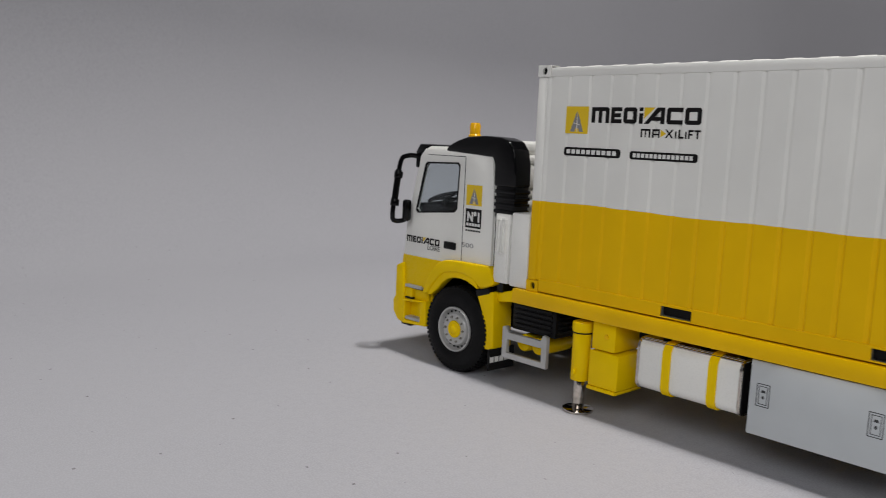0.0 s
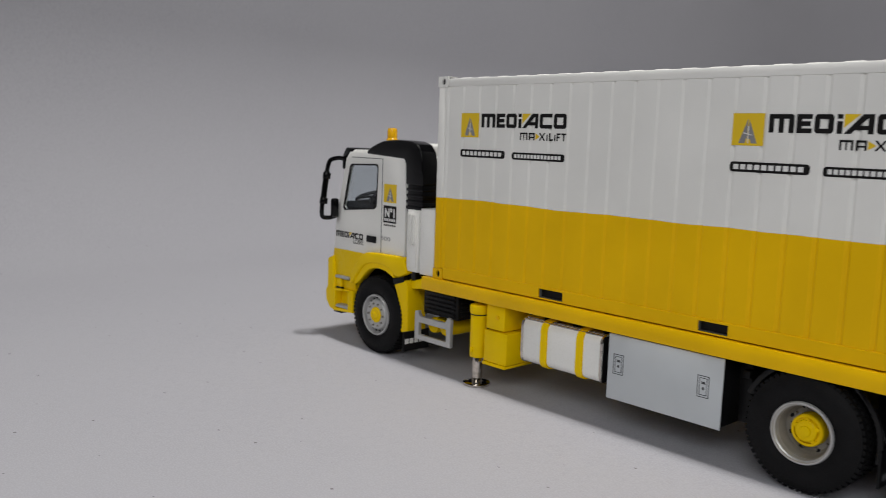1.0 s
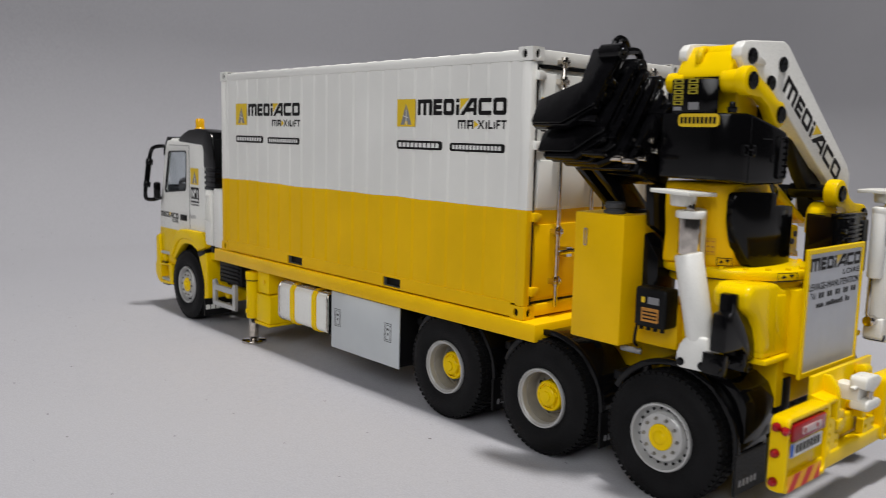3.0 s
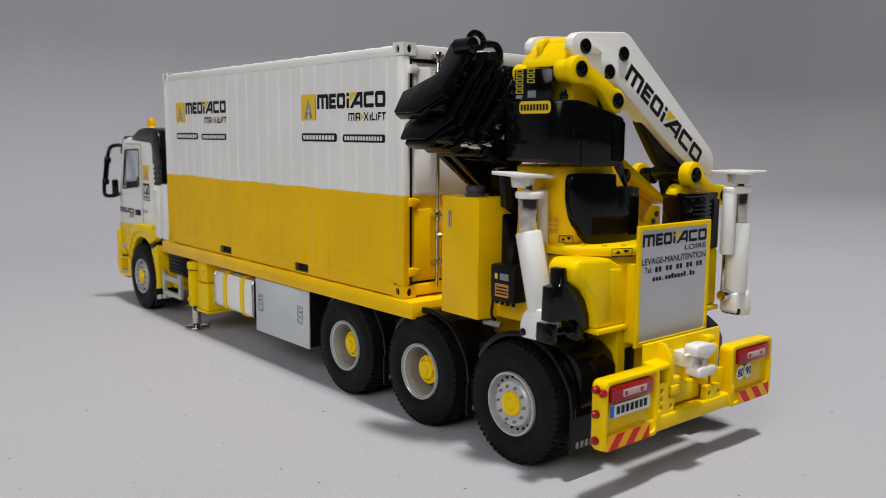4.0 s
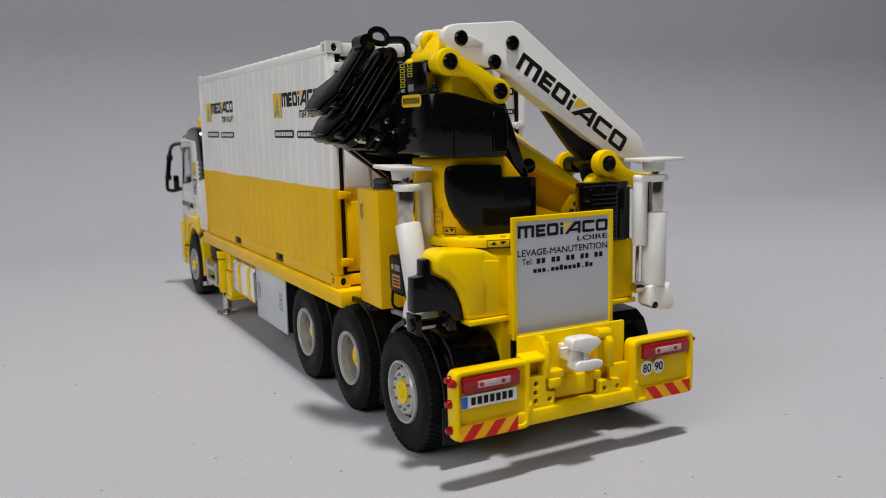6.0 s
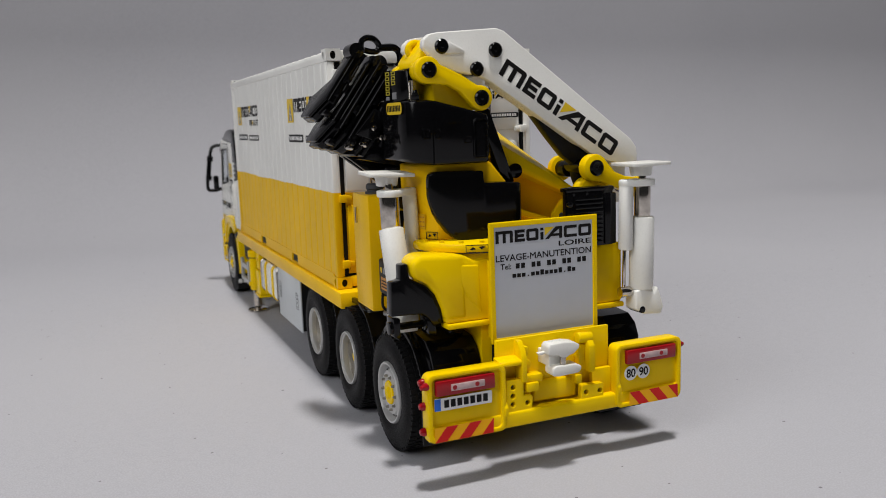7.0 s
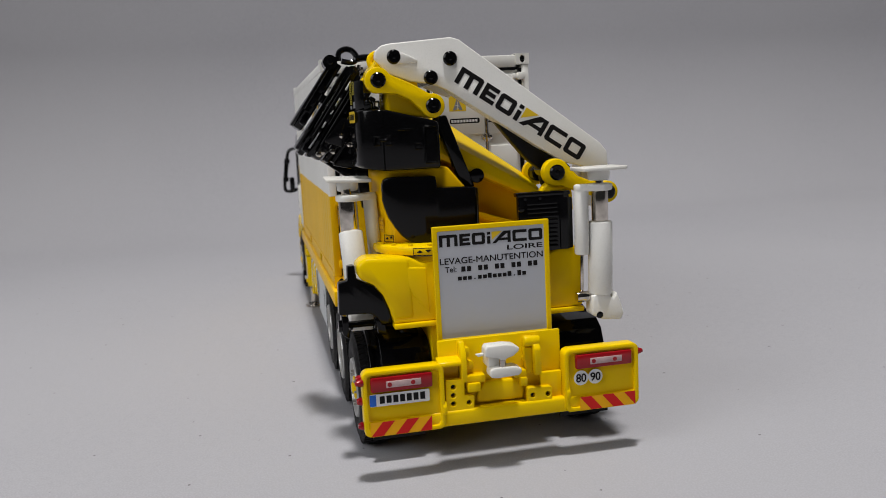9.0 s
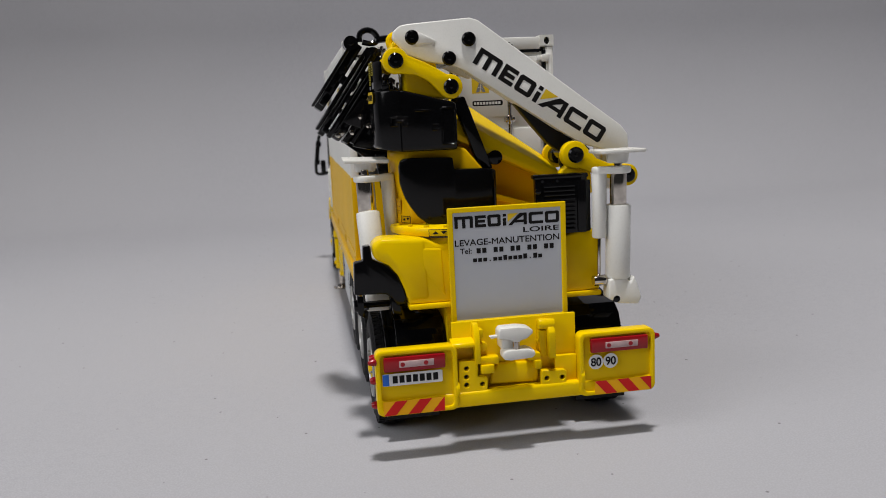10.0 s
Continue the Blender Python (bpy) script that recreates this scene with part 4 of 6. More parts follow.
# black roof fairing and intake stack on the near corner, plain twin on the far one
for sx in (-1, 1):
    span = lambda p, q: (min(sx * p, sx * q), max(sx * p, sx * q))
    bm = bmesh.new()
    add_prism(bm, [(7.475, 2.785), (7.45, 2.835), (7.365, 2.885), (7.24, 2.935), (7.10, 2.975), (6.80, 2.998), (6.52, 2.985), (6.38, 2.945), (6.29, 2.84), (6.25, 2.66), (6.245, 2.40), (6.595, 2.40), (6.605, 2.667), (6.645, 2.742), (7.0, 2.762)], "x", min(sx * 0.90, sx * 1.185), max(sx * 0.90, sx * 1.185))
    fair = part("roof_fairing", bm, black_mat, truck, "glossy black roof fairing and intake", 0.045, 3)
    bm = bmesh.new()
    add_box(bm, min(sx * 0.91, sx * 1.16), max(sx * 0.91, sx * 1.16), 6.26, 6.575, 2.02, 2.42)
    for z in (2.34, 2.26, 2.18, 2.10):
        add_box(bm, min(sx * 0.895, sx * 1.175), max(sx * 0.895, sx * 1.175), 6.245, 6.59, z - 0.024, z + 0.024)
    part("bellows", bm, black_mat, fair, "black ribbed bellows", 0.014)
    bm = bmesh.new()
    add_box(bm, min(sx * 0.92, sx * 1.13), max(sx * 0.92, sx * 1.13), 6.40, 6.595, 1.10, 2.46)
    part("intake_duct", bm, black_mat, fair, "", 0.02)
    bm = bmesh.new()
    add_prism(bm, [(8.06, 2.60), (8.16, 2.74), (8.07, 2.86), (7.88, 2.85), (7.86, 2.80), (8.00, 2.72)], "x", min(sx * 0.05, sx * 1.10), max(sx * 0.05, sx * 1.10))
    part("sun_visor", bm, black_mat, truck, "black sun visor", 0.02)
    # mirrors
    loop = smooth_line([(sx * 1.06, 8.06, 2.64), (sx * 1.12, 8.14, 2.695), (sx * 1.25, 8.20, 2.68), (sx * 1.315, 8.20, 2.61), (sx * 1.355, 8.20, 2.42), (sx * 1.41, 8.20, 2.08), (sx * 1.425, 8.20, 1.89), (sx * 1.395, 8.20, 1.825), (sx * 1.28, 8.19, 1.815), (sx * 1.17, 8.16, 1.85)], 5)
    bm = bmesh.new()
    add_tube(bm, loop, 0.033, 10)
    mirror = part("mirror_arm", bm, black_mat, truck, "black looped mirror arm")
    bm = bmesh.new()
    add_tube(bm, smooth_line([(sx * 1.342, 8.20, 2.50), (sx * 1.372, 8.20, 2.30), (sx * 1.402, 8.20, 2.07)], 4), 0.046, 10)
    for x, z in ((1.352, 2.43), (1.40, 2.06)):
        add_cyl(bm, (sx * x, 8.20, z - 0.04), (sx * (x - 0.012), 8.20, z + 0.05), 0.060, seg=14)
    part("mirror_housing", bm, black_mat, mirror, "", 0.006)
    box_part("wide_mirror", *span(1.225, 1.325), 8.03, 8.14, 1.83, 2.11, black_mat, mirror, "", 0.035, 3)
    box_part("mirror_mount", *span(1.06, 1.17), 7.97, 8.07, 2.54, 2.67, black_mat, mirror, "", 0.025)
bm = bmesh.new()
add_lathe(bm, [(0.0, 0.0), (0.085, 0.0), (0.085, 0.03), (0.07, 0.05), (0.072, 0.15), (0.06, 0.19), (0.0, 0.20)], (-0.92, 7.22, 2.965), (0, 0, 1), 20)
part("beacon", bm, amber_lens_mat, truck, "amber warning beacon on the roof")

# printing on the cab
side_at = lambda y, z: (-W, y, z)
emblem(side_at(7.071, 2.128), UY, UZ, 0.275, 0.255, 0.004, truck)
print_shapes("badge", [quad(0, 0.28, 0, 0.24)], side_at(7.07, 1.845), UY, UZ, 0.004, ink_mat, truck, "black square badge")
lettering("badge_number", "N°1", (-W - 0.0065, 7.035, 1.925), UY, UZ, 0.215, 0.130, print_white_mat, truck, "white badge lettering", 0.05)
print_shapes("bar", [quad(0.02 + i * 0.05, 0.06 + i * 0.05, 0, 0.035) for i in range(5)], side_at(7.07, 1.87), UY, UZ, 0.007, print_white_mat, truck)
print_shapes("bar", [quad(0.01 + i * 0.045, 0.045 + i * 0.045, 0, 0.022) for i in range(6)], side_at(7.07, 1.80), UY, UZ, 0.004, ink_mat, truck)
wordmark(side_at(8.185, 1.537), UY, UZ, 0.655, 0.088, 0.004, truck)
lettering("town_name", "LOIRE", (-W - 0.004, 7.754, 1.468), UY, UZ, 0.235, 0.065, ink_mat, truck, "black lettering")
lettering("power_number", "500", (-W - 0.004, 7.112, 1.592), UY, UZ, 0.208, 0.055, print_grey_mat, truck, "grey lettering")

# ---- rear bumper of the truck ----
BY = -2.783
bump = box_part("rear_bumper", -1.245, 1.245, BY + 0.02, BY + 0.13, 0.415, 0.555, yellow_mat, truck, "yellow rear bumper with lamp panels", 0.025, 3)
for sx in (-1, 1):
    xa, xb = (-1.25, -0.545) if sx < 0 else (0.545, 1.25)
    bm = bmesh.new()
    add_plate(bm, rounded(xa, xb, 0.412, 0.995, 0.06, 5), [rounded(xa + 0.042, xb - 0.042, 0.452, 0.955, 0.04, 5)], "y", BY, BY + 0.14)
    panel = part("lamp_panel_rim", bm, yellow_mat, bump, "", 0.012)
    box_part("lamp_panel", xa + 0.02, xb - 0.02, BY + 0.03, BY + 0.12, 0.43, 0.975, yellow_mat, bump, "yellow lamp panel", 0.006)
    la = xa + 0.07 if sx < 0 else xb - 0.60
    lamp = box_part("tail_lamp", la, la + 0.53, BY - 0.014, BY + 0.04, 0.808, 0.938, red_lens_mat, bump, "red tail lamp with a clear strip", 0.014)
    box_part("clear_strip", la + 0.13, la + 0.43, BY - 0.022, BY - 0.01, 0.845, 0.903, clear_lens_mat, lamp, "clear strip", 0.005)
    for dx in (0.16, 0.36):
        cyl_part("bulb_ring", (la + dx, BY - 0.024, 0.874), (la + dx, BY - 0.02, 0.874), 0.02, red_lens_mat, lamp, seg=12, bevel=0)
    sa = xa + 0.05 if sx < 0 else xb - 0.57
    print_shapes("warning_board", [quad(0, 0.53, 0, 0.125)], (sa, BY + 0.0, 0.42), UX, UZ, 0.006, stripe_yellow_mat, bump, "red and amber striped warning strip")
    lean = 0.105
    st = []
    for k in range(3):
        a = k * 0.21 + (0.0 if sx < 0 else 0.0)
        pts = [(a, 0), (a + 0.105, 0), (a + 0.105 + lean, 0.125), (a + lean, 0.125)] if sx < 0 else [(a + lean, 0), (a + lean + 0.105, 0), (a + 0.105, 0.125), (a, 0.125)]
        st.append([(min(max(px, 0), 0.53), pz) for px, pz in pts])
    print_shapes("red_stripe", st, (sa, BY + 0.0, 0.42), UX, UZ, 0.0095, print_red_mat, bump, "red slanted stripe")
print_shapes("number_plate", [rounded(0, 0.515, 0, 0.108, 0.012, 2)], (-1.195, BY, 0.685), UX, UZ, 0.0, print_white_mat, bump, "white number plate with dark bars")
print_shapes("plate_band", [quad(0, 0.055, 0.004, 0.104)], (-1.195, BY, 0.685), UX, UZ, 0.003, print_blue_mat, bump, "blue band")
print_shapes("bar", [quad(0.085 + i * 0.058, 0.128 + i * 0.058, 0.022, 0.088) for i in range(7)], (-1.195, BY, 0.685), UX, UZ, 0.003, ink_mat, bump, "dark printed bar")
for xa, words in ((0.695, "80"), (0.83, "90")):
    disc = [(0.068 * math.cos(a / 24 * 6.2832), 0.068 * math.sin(a / 24 * 6.2832)) for a in range(24)]
    print_shapes("speed_disc", [disc], (xa, BY, 0.725), UX, UZ, 0.0, print_white_mat, bump, "white round speed sticker")
    lettering("speed_number", words, (xa - 0.048, BY - 0.003, 0.685), UX, UZ, 0.096, 0.08, ink_mat, bump, "black numbers", 0.02)
for z in (0.92, 0.72, 0.50):
    bm = bmesh.new()
    add_lathe(bm, [(0.0, 0.05), (0.022, 0.045), (0.035, 0.02), (0.036, 0.0), (0.0, 0.0)], (-1.25, BY + 0.085, z), (-1, 0, 0), 14)
    part("side_lamp", bm, red_lens_mat, bump, "small red side lamp")
for x0, z in ((-1.19, 0.905), (1.25, 0.90)):
    bm = bmesh.new()
    add_lathe(bm, [(0.0, 0.07), (0.018, 0.06), (0.032, 0.02), (0.034, 0.0), (0.0, 0.0)], (x0 - 0.06 if x0 < 0 else x0, BY + 0.02 if x0 < 0 else BY + 0.06, z), (-1, -0.4, 0) if x0 < 0 else (1, 0, 0), 14)
    part("marker_lamp", bm, red_lens_mat, bump, "small red marker lamp")
box_part("bumper_back", -0.56, 0.56, BY + 0.15, BY + 0.19, 0.50, 1.16, yellow_mat, bump, "", 0.008)
# coupling recess in the middle: shelf, fins, drilled brackets, stepped cavity
prism_part("shelf", [(BY + 0.16, 1.02), (BY + 0.035, 1.00), (BY + 0.02, 0.985), (BY + 0.02, 0.955), (BY + 0.16, 0.955)], "x", -0.585, -0.375, yellow_mat, bump, "", 0.01)
bm = bmesh.new()
add_prism(bm, [(BY + 0.16, 1.15), (BY + 0.10, 1.15), (BY + 0.03, 1.06), (BY + 0.015, 1.0), (BY + 0.015, 0.80), (BY + 0.16, 0.80)], "x", -0.385, -0.335)
add_box(bm, -0.345, -0.30, BY + 0.06, BY + 0.16, 1.02, 1.10)
part("fin", bm, yellow_mat, bump, "yellow upright fin", 0.008)
hole = lambda cx, cz, r=0.023: [(cx + r * math.cos(a * 0.5236), cz + r * math.sin(a * 0.5236)) for a in range(12)]
bm = bmesh.new()
add_plate(bm, [(-0.535, 0.545), (-0.285, 0.545), (-0.275, 0.66), (-0.292, 0.676), (-0.362, 0.682), (-0.362, 0.81), (-0.38, 0.828), (-0.525, 0.836)], [hole(-0.462, 0.764), hole(-0.465, 0.688), hole(-0.466, 0.614), hole(-0.325, 0.610)], "y", BY + 0.035, BY + 0.10)
part("bracket", bm, yellow_mat, bump, "yellow bracket with bolt holes", 0.006, 1)
bm = bmesh.new()
add_plate(bm, [(0.204, 0.545), (0.432, 0.55), (0.437, 0.655), (0.42, 0.672), (0.222, 0.68), (0.206, 0.665)], [hole(0.255, 0.606), hole(0.397, 0.602)], "y", BY + 0.035, BY + 0.10)
part("bracket", bm, yellow_mat, bump, "yellow bracket with bolt holes", 0.006, 1)
# Dark backings paint the shade behind the drilled holes.
for xa, xb, za, zb in ((-0.50, -0.43, 0.58, 0.80), (-0.36, -0.29, 0.58, 0.64), (0.23, 0.42, 0.58, 0.63)):
    box_part("hole_back", xa, xb, BY + 0.085, BY + 0.095, za, zb, dark_trim_mat, bump, "dark backing for the shade in the bolt holes", 0)
box_part("side_plate", 0.345, 0.545, BY + 0.085, BY + 0.14, 0.54, 0.79, yellow_mat, bump, "", 0.01)
bm = bmesh.new()
add_prism(bm, [(BY + 0.16, 1.08), (BY + 0.06, 1.08), (BY + 0.015, 1.03), (BY + 0.015, 0.79), (BY + 0.16, 0.79)], "x", 0.275, 0.338)
add_cyl(bm, (0.20, BY + 0.10, 1.095), (0.345, BY + 0.10, 1.085), 0.05, 0.05, 16)
add_prism(bm, [(0.20, 1.04), (0.275, 1.03), (0.275, 0.80), (0.225, 0.80), (0.21, 0.86)], "y", BY + 0.08, BY + 0.16)
part("fin", bm, yellow_mat, bump, "yellow upright fin with a round cap", 0.010)
for xa, xb in ((-0.335, -0.165), (0.095, 0.21)):
    bm = bmesh.new()
    add_box(bm, xa, xb, BY + 0.05, BY + 0.16, 0.775, 0.845)
    add_box(bm, xa + (0.0 if xa < 0 else 0.05), xb - (0.05 if xa < 0 else 0.0), BY + 0.025, BY + 0.16, 0.70, 0.782)
    part("cavity_step", bm, yellow_mat, bump, "", 0.014)
for x, z in ((-0.295, 0.93), (0.235, 0.93)):
    cyl_part("boss", (x, BY + 0.10, z), (x, BY + 0.16, z), 0.042, yellow_mat, bump, seg=18)
prism_part("tow_pocket", [(-0.245, 0.575), (0.19, 0.565), (0.20, 0.66), (0.15, 0.755), (-0.16, 0.765), (-0.225, 0.68)], "y", BY + 0.105, BY + 0.16, yellow_mat, bump, "", 0.02, 3)
for x in (-0.55, 0.575):
    prism_part("gusset", [(BY + 0.02, 0.66), (BY - 0.012, 0.61), (BY - 0.012, 0.54), (BY + 0.02, 0.54)], "x", x - 0.018, x + 0.018, yellow_mat, bump, "", 0.008)
bm = bmesh.new()
add_prism(bm, [(-0.205, 1.045), (-0.20, 1.115), (-0.18, 1.14), (-0.03, 1.142), (0.055, 1.128), (0.10, 1.10), (0.10, 1.075), (0.045, 1.03), (0.0, 1.02), (-0.03, 1.0), (-0.07, 1.005), (-0.10, 1.03)], "y", BY - 0.115, BY + 0.02)
hitch = part("tow_hitch", bm, cream_mat, bump, "cream white tow hitch", 0.016, 3)
prism_part("lower_jaw", [(-0.17, 0.88), (-0.165, 0.925), (-0.13, 0.943), (0.06, 0.938), (0.112, 0.915), (0.118, 0.885), (0.09, 0.855), (-0.10, 0.846), (-0.155, 0.855)], "y", BY - 0.12, BY + 0.02, cream_mat, hitch, "", 0.018, 3)
box_part("hitch_body", -0.16, 0.0, BY - 0.045, BY + 0.16, 0.92, 1.05, cream_mat, hitch, "", 0.014)
prism_part("release_pin", [(-0.27, 1.06), (-0.25, 1.035), (-0.20, 1.045), (-0.20, 1.065)], "y", BY - 0.05, BY - 0.01, cream_mat, hitch, "", 0.006)
cyl_part("hitch_pin", (-0.05, BY - 0.085, 0.93), (-0.05, BY - 0.085, 1.03), 0.028, chrome_mat, hitch, seg=12)
bump.location, bump.scale = (0, 0, -0.018 * S), (1.017, 1, 1)

# ---- loader crane ----
crane = thing("loader_crane", (0, -1.9, 1.22), "yellow, black and white folded loader crane on the truck", "crane")


def pin(x, z, y0, r=0.07, y1=None):
    bm = bmesh.new()
    add_lathe(bm, [(0.0, 0.0), (r * 0.28, 0.004), (r * 0.3, 0.0), (r * 0.8, 0.0), (r, 0.012), (r, 0.5 if y1 is None else y0 * -1 + y1)], (x, y0, z), (0, 1, 0), 24)
    return part("pin", bm, black_mat, crane, "black pivot pin")


# base
base = prism_part("base_body", [(-0.915, 1.875), (-0.72, 1.865), (-0.62, 1.81), (-0.3, 1.80), (0.3, 1.80), (0.60, 1.81), (0.70, 1.845), (0.88, 1.845), (0.915, 1.80), (0.915, 1.27), (-0.90, 1.27)],
                  "y", -2.358, -1.62, yellow_mat, crane, "yellow cast crane base", 0.04, 3)
prism_part("base_shoulder", [(-1.21, 1.83), (-1.13, 1.895), (-0.72, 1.87), (-0.70, 1.30), (-0.905, 1.30), (-0.925, 1.40), (-0.98, 1.54), (-1.06, 1.64), (-1.19, 1.71)], "y", -2.37, -2.06, yellow_mat, base, "", 0.045, 3)
prism_part("base_relief", [(-0.86, 1.79), (-0.58, 1.77), (-0.56, 1.32), (-0.70, 1.50)], "y", -2.368, -2.33, yellow_mat, base, "", 0.03, 3)
box_part("base_plate", -0.90, 0.915, -2.39, -1.55, 1.225, 1.272, yellow_mat, crane, "", 0.012)
bm = bmesh.new()
add_prism(bm, [(-1.37, 1.675), (-1.285, 1.69), (-1.283, 1.82), (-1.215, 1.828), (-1.205, 1.70), (-1.06, 1.625), (-0.97, 1.53), (-0.915, 1.40), (-0.905, 1.27), (-1.00, 1.255), (-1.04, 1.33), (-1.10, 1.375), (-1.383, 1.385)], "y", -2.30, -2.17)
brk = part("leg_bracket", bm, black_mat, crane, "black leg bracket", 0.014)
for x, pts in ((-1.345, [(-1.36, 1.36), (-1.30, 1.36), (-1.30, 1.16), (-1.36, 1.20)]), (-1.02, [(-1.06, 1.34), (-0.98, 1.32), (-0.96, 1.16), (-1.04, 1.18)])):
    bm = bmesh.new()
    add_prism(bm, pts, "y", -2.29, -2.10)
    part("hinge_lug", bm, black_mat, brk, "black hinge lug", 0.01)
    cyl_part("hinge_bolt", (x - 0.045, -2.22, 1.27), (x + 0.045, -2.22, 1.27), 0.058, black_mat, brk, "black bolt", seg=16)
bm = bmesh.new()
add_tube(bm, smooth_line([(-1.30, -2.2, 1.27), (-0.95, -2.2, 1.26), (-0.80, -2.20, 1.17), (-0.66, -2.1, 1.12)], 4), 0.032, 8)
part("hydraulic_hose", bm, black_mat, brk, "black hose", 0)


def stabiliser(x, y, lean, tilt, foot_dir, px, py, gx, gy, rod):
    """A folded-up leg: white cylinder, bright rod, square pad on top, guard tube beside it, cast foot."""
    top, low = Vector((x, y, 2.08)), Vector((x + lean, y - tilt, 1.40))
    leg = cyl_part("stabiliser_cylinder", low, top, 0.113, white_mat, crane, "white stabiliser leg folded upwards", bevel=0.018)
    cyl_part("rod", top, (x - lean * 0.3, y, 2.42), rod, chrome_mat, leg, "bright steel rod")
    cyl_part("thin_rod", (x, y, 2.38), (x - lean * 0.3, y, 2.48), 0.036, chrome_mat, leg, seg=16)
    bm = bmesh.new()
    add_prism(bm, rounded(-0.215, 0.215, -0.185, 0.185, 0.03, 3), "z", 2.548, 2.580)
    bmesh.ops.rotate(bm, cent=(0, 0, 2.56), matrix=Matrix.Rotation(radians(3.2 if x < 0 else -0.6), 3, (0.7, 0.7, 0)), verts=bm.verts)
    bmesh.ops.translate(bm, vec=(px, py, 0), verts=bm.verts)
    pad = part("foot_pad", bm, cream_mat, leg, "flat square foot pad", 0.008)
    cyl_part("pad_neck", (px, py, 2.455), (px, py, 2.55), 0.096, cream_mat, leg, r1=0.108, bevel=0.012)
    bm = bmesh.new()
    dx, dy = gx - x, gy - y
    ang = math.atan2(dy, dx)
    length = math.hypot(dx, dy)
    out = [(-0.118 * math.sin(t), 0.118 * math.cos(t)) for t in [math.pi * i / 8 for i in range(9)]] + [(length + 0.07 * math.sin(t), -0.07 * math.cos(t)) for t in [math.pi * i / 8 for i in range(9)]]
    add_prism(bm, out, "z", 2.365, 2.425)
    bmesh.ops.rotate(bm, cent=(0, 0, 0), matrix=Matrix.Rotation(ang, 3, "Z"), verts=bm.verts)
    bmesh.ops.translate(bm, vec=(x, y, 0), verts=bm.verts)
    part("collar", bm, white_mat, leg, "", 0.012)
    cyl_part("guard_tube", (gx + lean * 0.9, gy, 1.78), (gx, gy, 2.43), 0.066, white_mat, leg, "white guard tube", bevel=0.02)
    cyl_part("thin_bar", (gx + lean, gy + 0.03, 1.35), (gx, gy + 0.03, 1.8), 0.018, chrome_mat, leg, seg=10)
    f = foot_dir
    xx = x + lean
    if tilt:
        bm = bmesh.new()
        yb = y - tilt
        add_prism(bm, [(yb - 0.10, 1.44), (yb + 0.03, 1.445), (yb + 0.085, 1.41), (yb + 0.125, 1.36), (yb + 0.15, 1.29), (yb + 0.155, 1.225), (yb + 0.145, 1.185), (yb + 0.12, 1.16), (yb - 0.08, 1.165), (yb - 0.12, 1.20), (yb - 0.125, 1.32)], "x", xx - 0.105, xx + 0.105)
        part("cast_foot", bm, white_mat, leg, "white cast foot", 0.025, 3)
        for dy in (0.105, -0.085):
            cyl_part("foot_bolt", (xx - 0.12, yb + dy, 1.215), (xx + 0.12, yb + dy, 1.215), 0.034, black_mat, leg, "black bolt", seg=14)
        return
    bm = bmesh.new()
    add_prism(bm, [(xx - 0.11 * f, 1.40), (xx - 0.12 * f, 1.22), (xx - 0.02 * f, 1.17), (xx + 0.17 * f, 1.15), (xx + 0.20 * f, 1.22), (xx + 0.165 * f, 1.33), (xx + 0.13 * f, 1.42), (xx + 0.09 * f, 1.36), (xx + 0.05 * f, 1.44)], "y", y - tilt - 0.085, y - tilt + 0.085)
    foot = part("cast_foot", bm, white_mat, leg, "white cast foot", 0.025, 3)
    cyl_part("foot_bolt", (xx - 0.045 * f, y - tilt - 0.09, 1.215), (xx - 0.045 * f, y - tilt + 0.09, 1.215), 0.034, black_mat, leg, "black bolt", seg=14)


stabiliser(-1.182, -1.82, 0.03, 0.14, -1, -1.176, -1.738, -0.975, -1.76, 0.088)
stabiliser(1.052, -2.48, -0.012, 0.0, 1, 1.06, -2.45, 0.877, -2.48, 0.076)
cyl_part("foot_bolt_head", (0.80, -2.48, 1.385), (0.92, -2.48, 1.385), 0.05, chrome_mat, crane, "steel bolt", seg=16)

# turning ring and column
cyl_part("ring_neck", (-0.35, -1.78, 1.79), (-0.35, -1.78, 1.875), 0.555, yellow_mat, crane, seg=56, bevel=0)
cyl_part("ring_groove", (-0.35, -1.78, 1.862), (-0.35, -1.78, 1.876), 0.60, dark_trim_mat, crane, "dark joint under the slew ring", seg=56, bevel=0)
ring = cyl_part("slew_ring", (-0.35, -1.78, 1.87), (-0.35, -1.78, 1.955), 0.63, yellow_mat, crane, "yellow slew ring", seg=56, bevel=0.025)
for k in range(20):
    a = 2 * math.pi * k / 20
    c = (-0.35 + 0.585 * math.cos(a), -1.78 + 0.585 * math.sin(a))
    cyl_part("ring_bolt", (*c, 1.95), (*c, 1.972), 0.024, yellow_mat, ring, seg=8, bevel=0)
bm = bmesh.new()
tiers = []
for z, xl, xr in ((1.95, -0.925, 0.06), (2.20, -0.90, 0.0), (2.42, -0.925, -0.07), (2.64, -0.928, -0.25)):
    tiers.append([bm.verts.new((x, y, z)) for x, y in ((xl, -1.40), (xl, -1.72), (xl + 0.05, -1.88), (xl + 0.13, -1.985), (xr, -1.985), (xr, -1.40))])
for lo, hi in zip(tiers, tiers[1:]):
    for i in range(6):
        bm.faces.new((lo[i], lo[(i + 1) % 6], hi[(i + 1) % 6], hi[i]))
bm.faces.new(tiers[0][::-1])
bm.faces.new(tiers[-1])
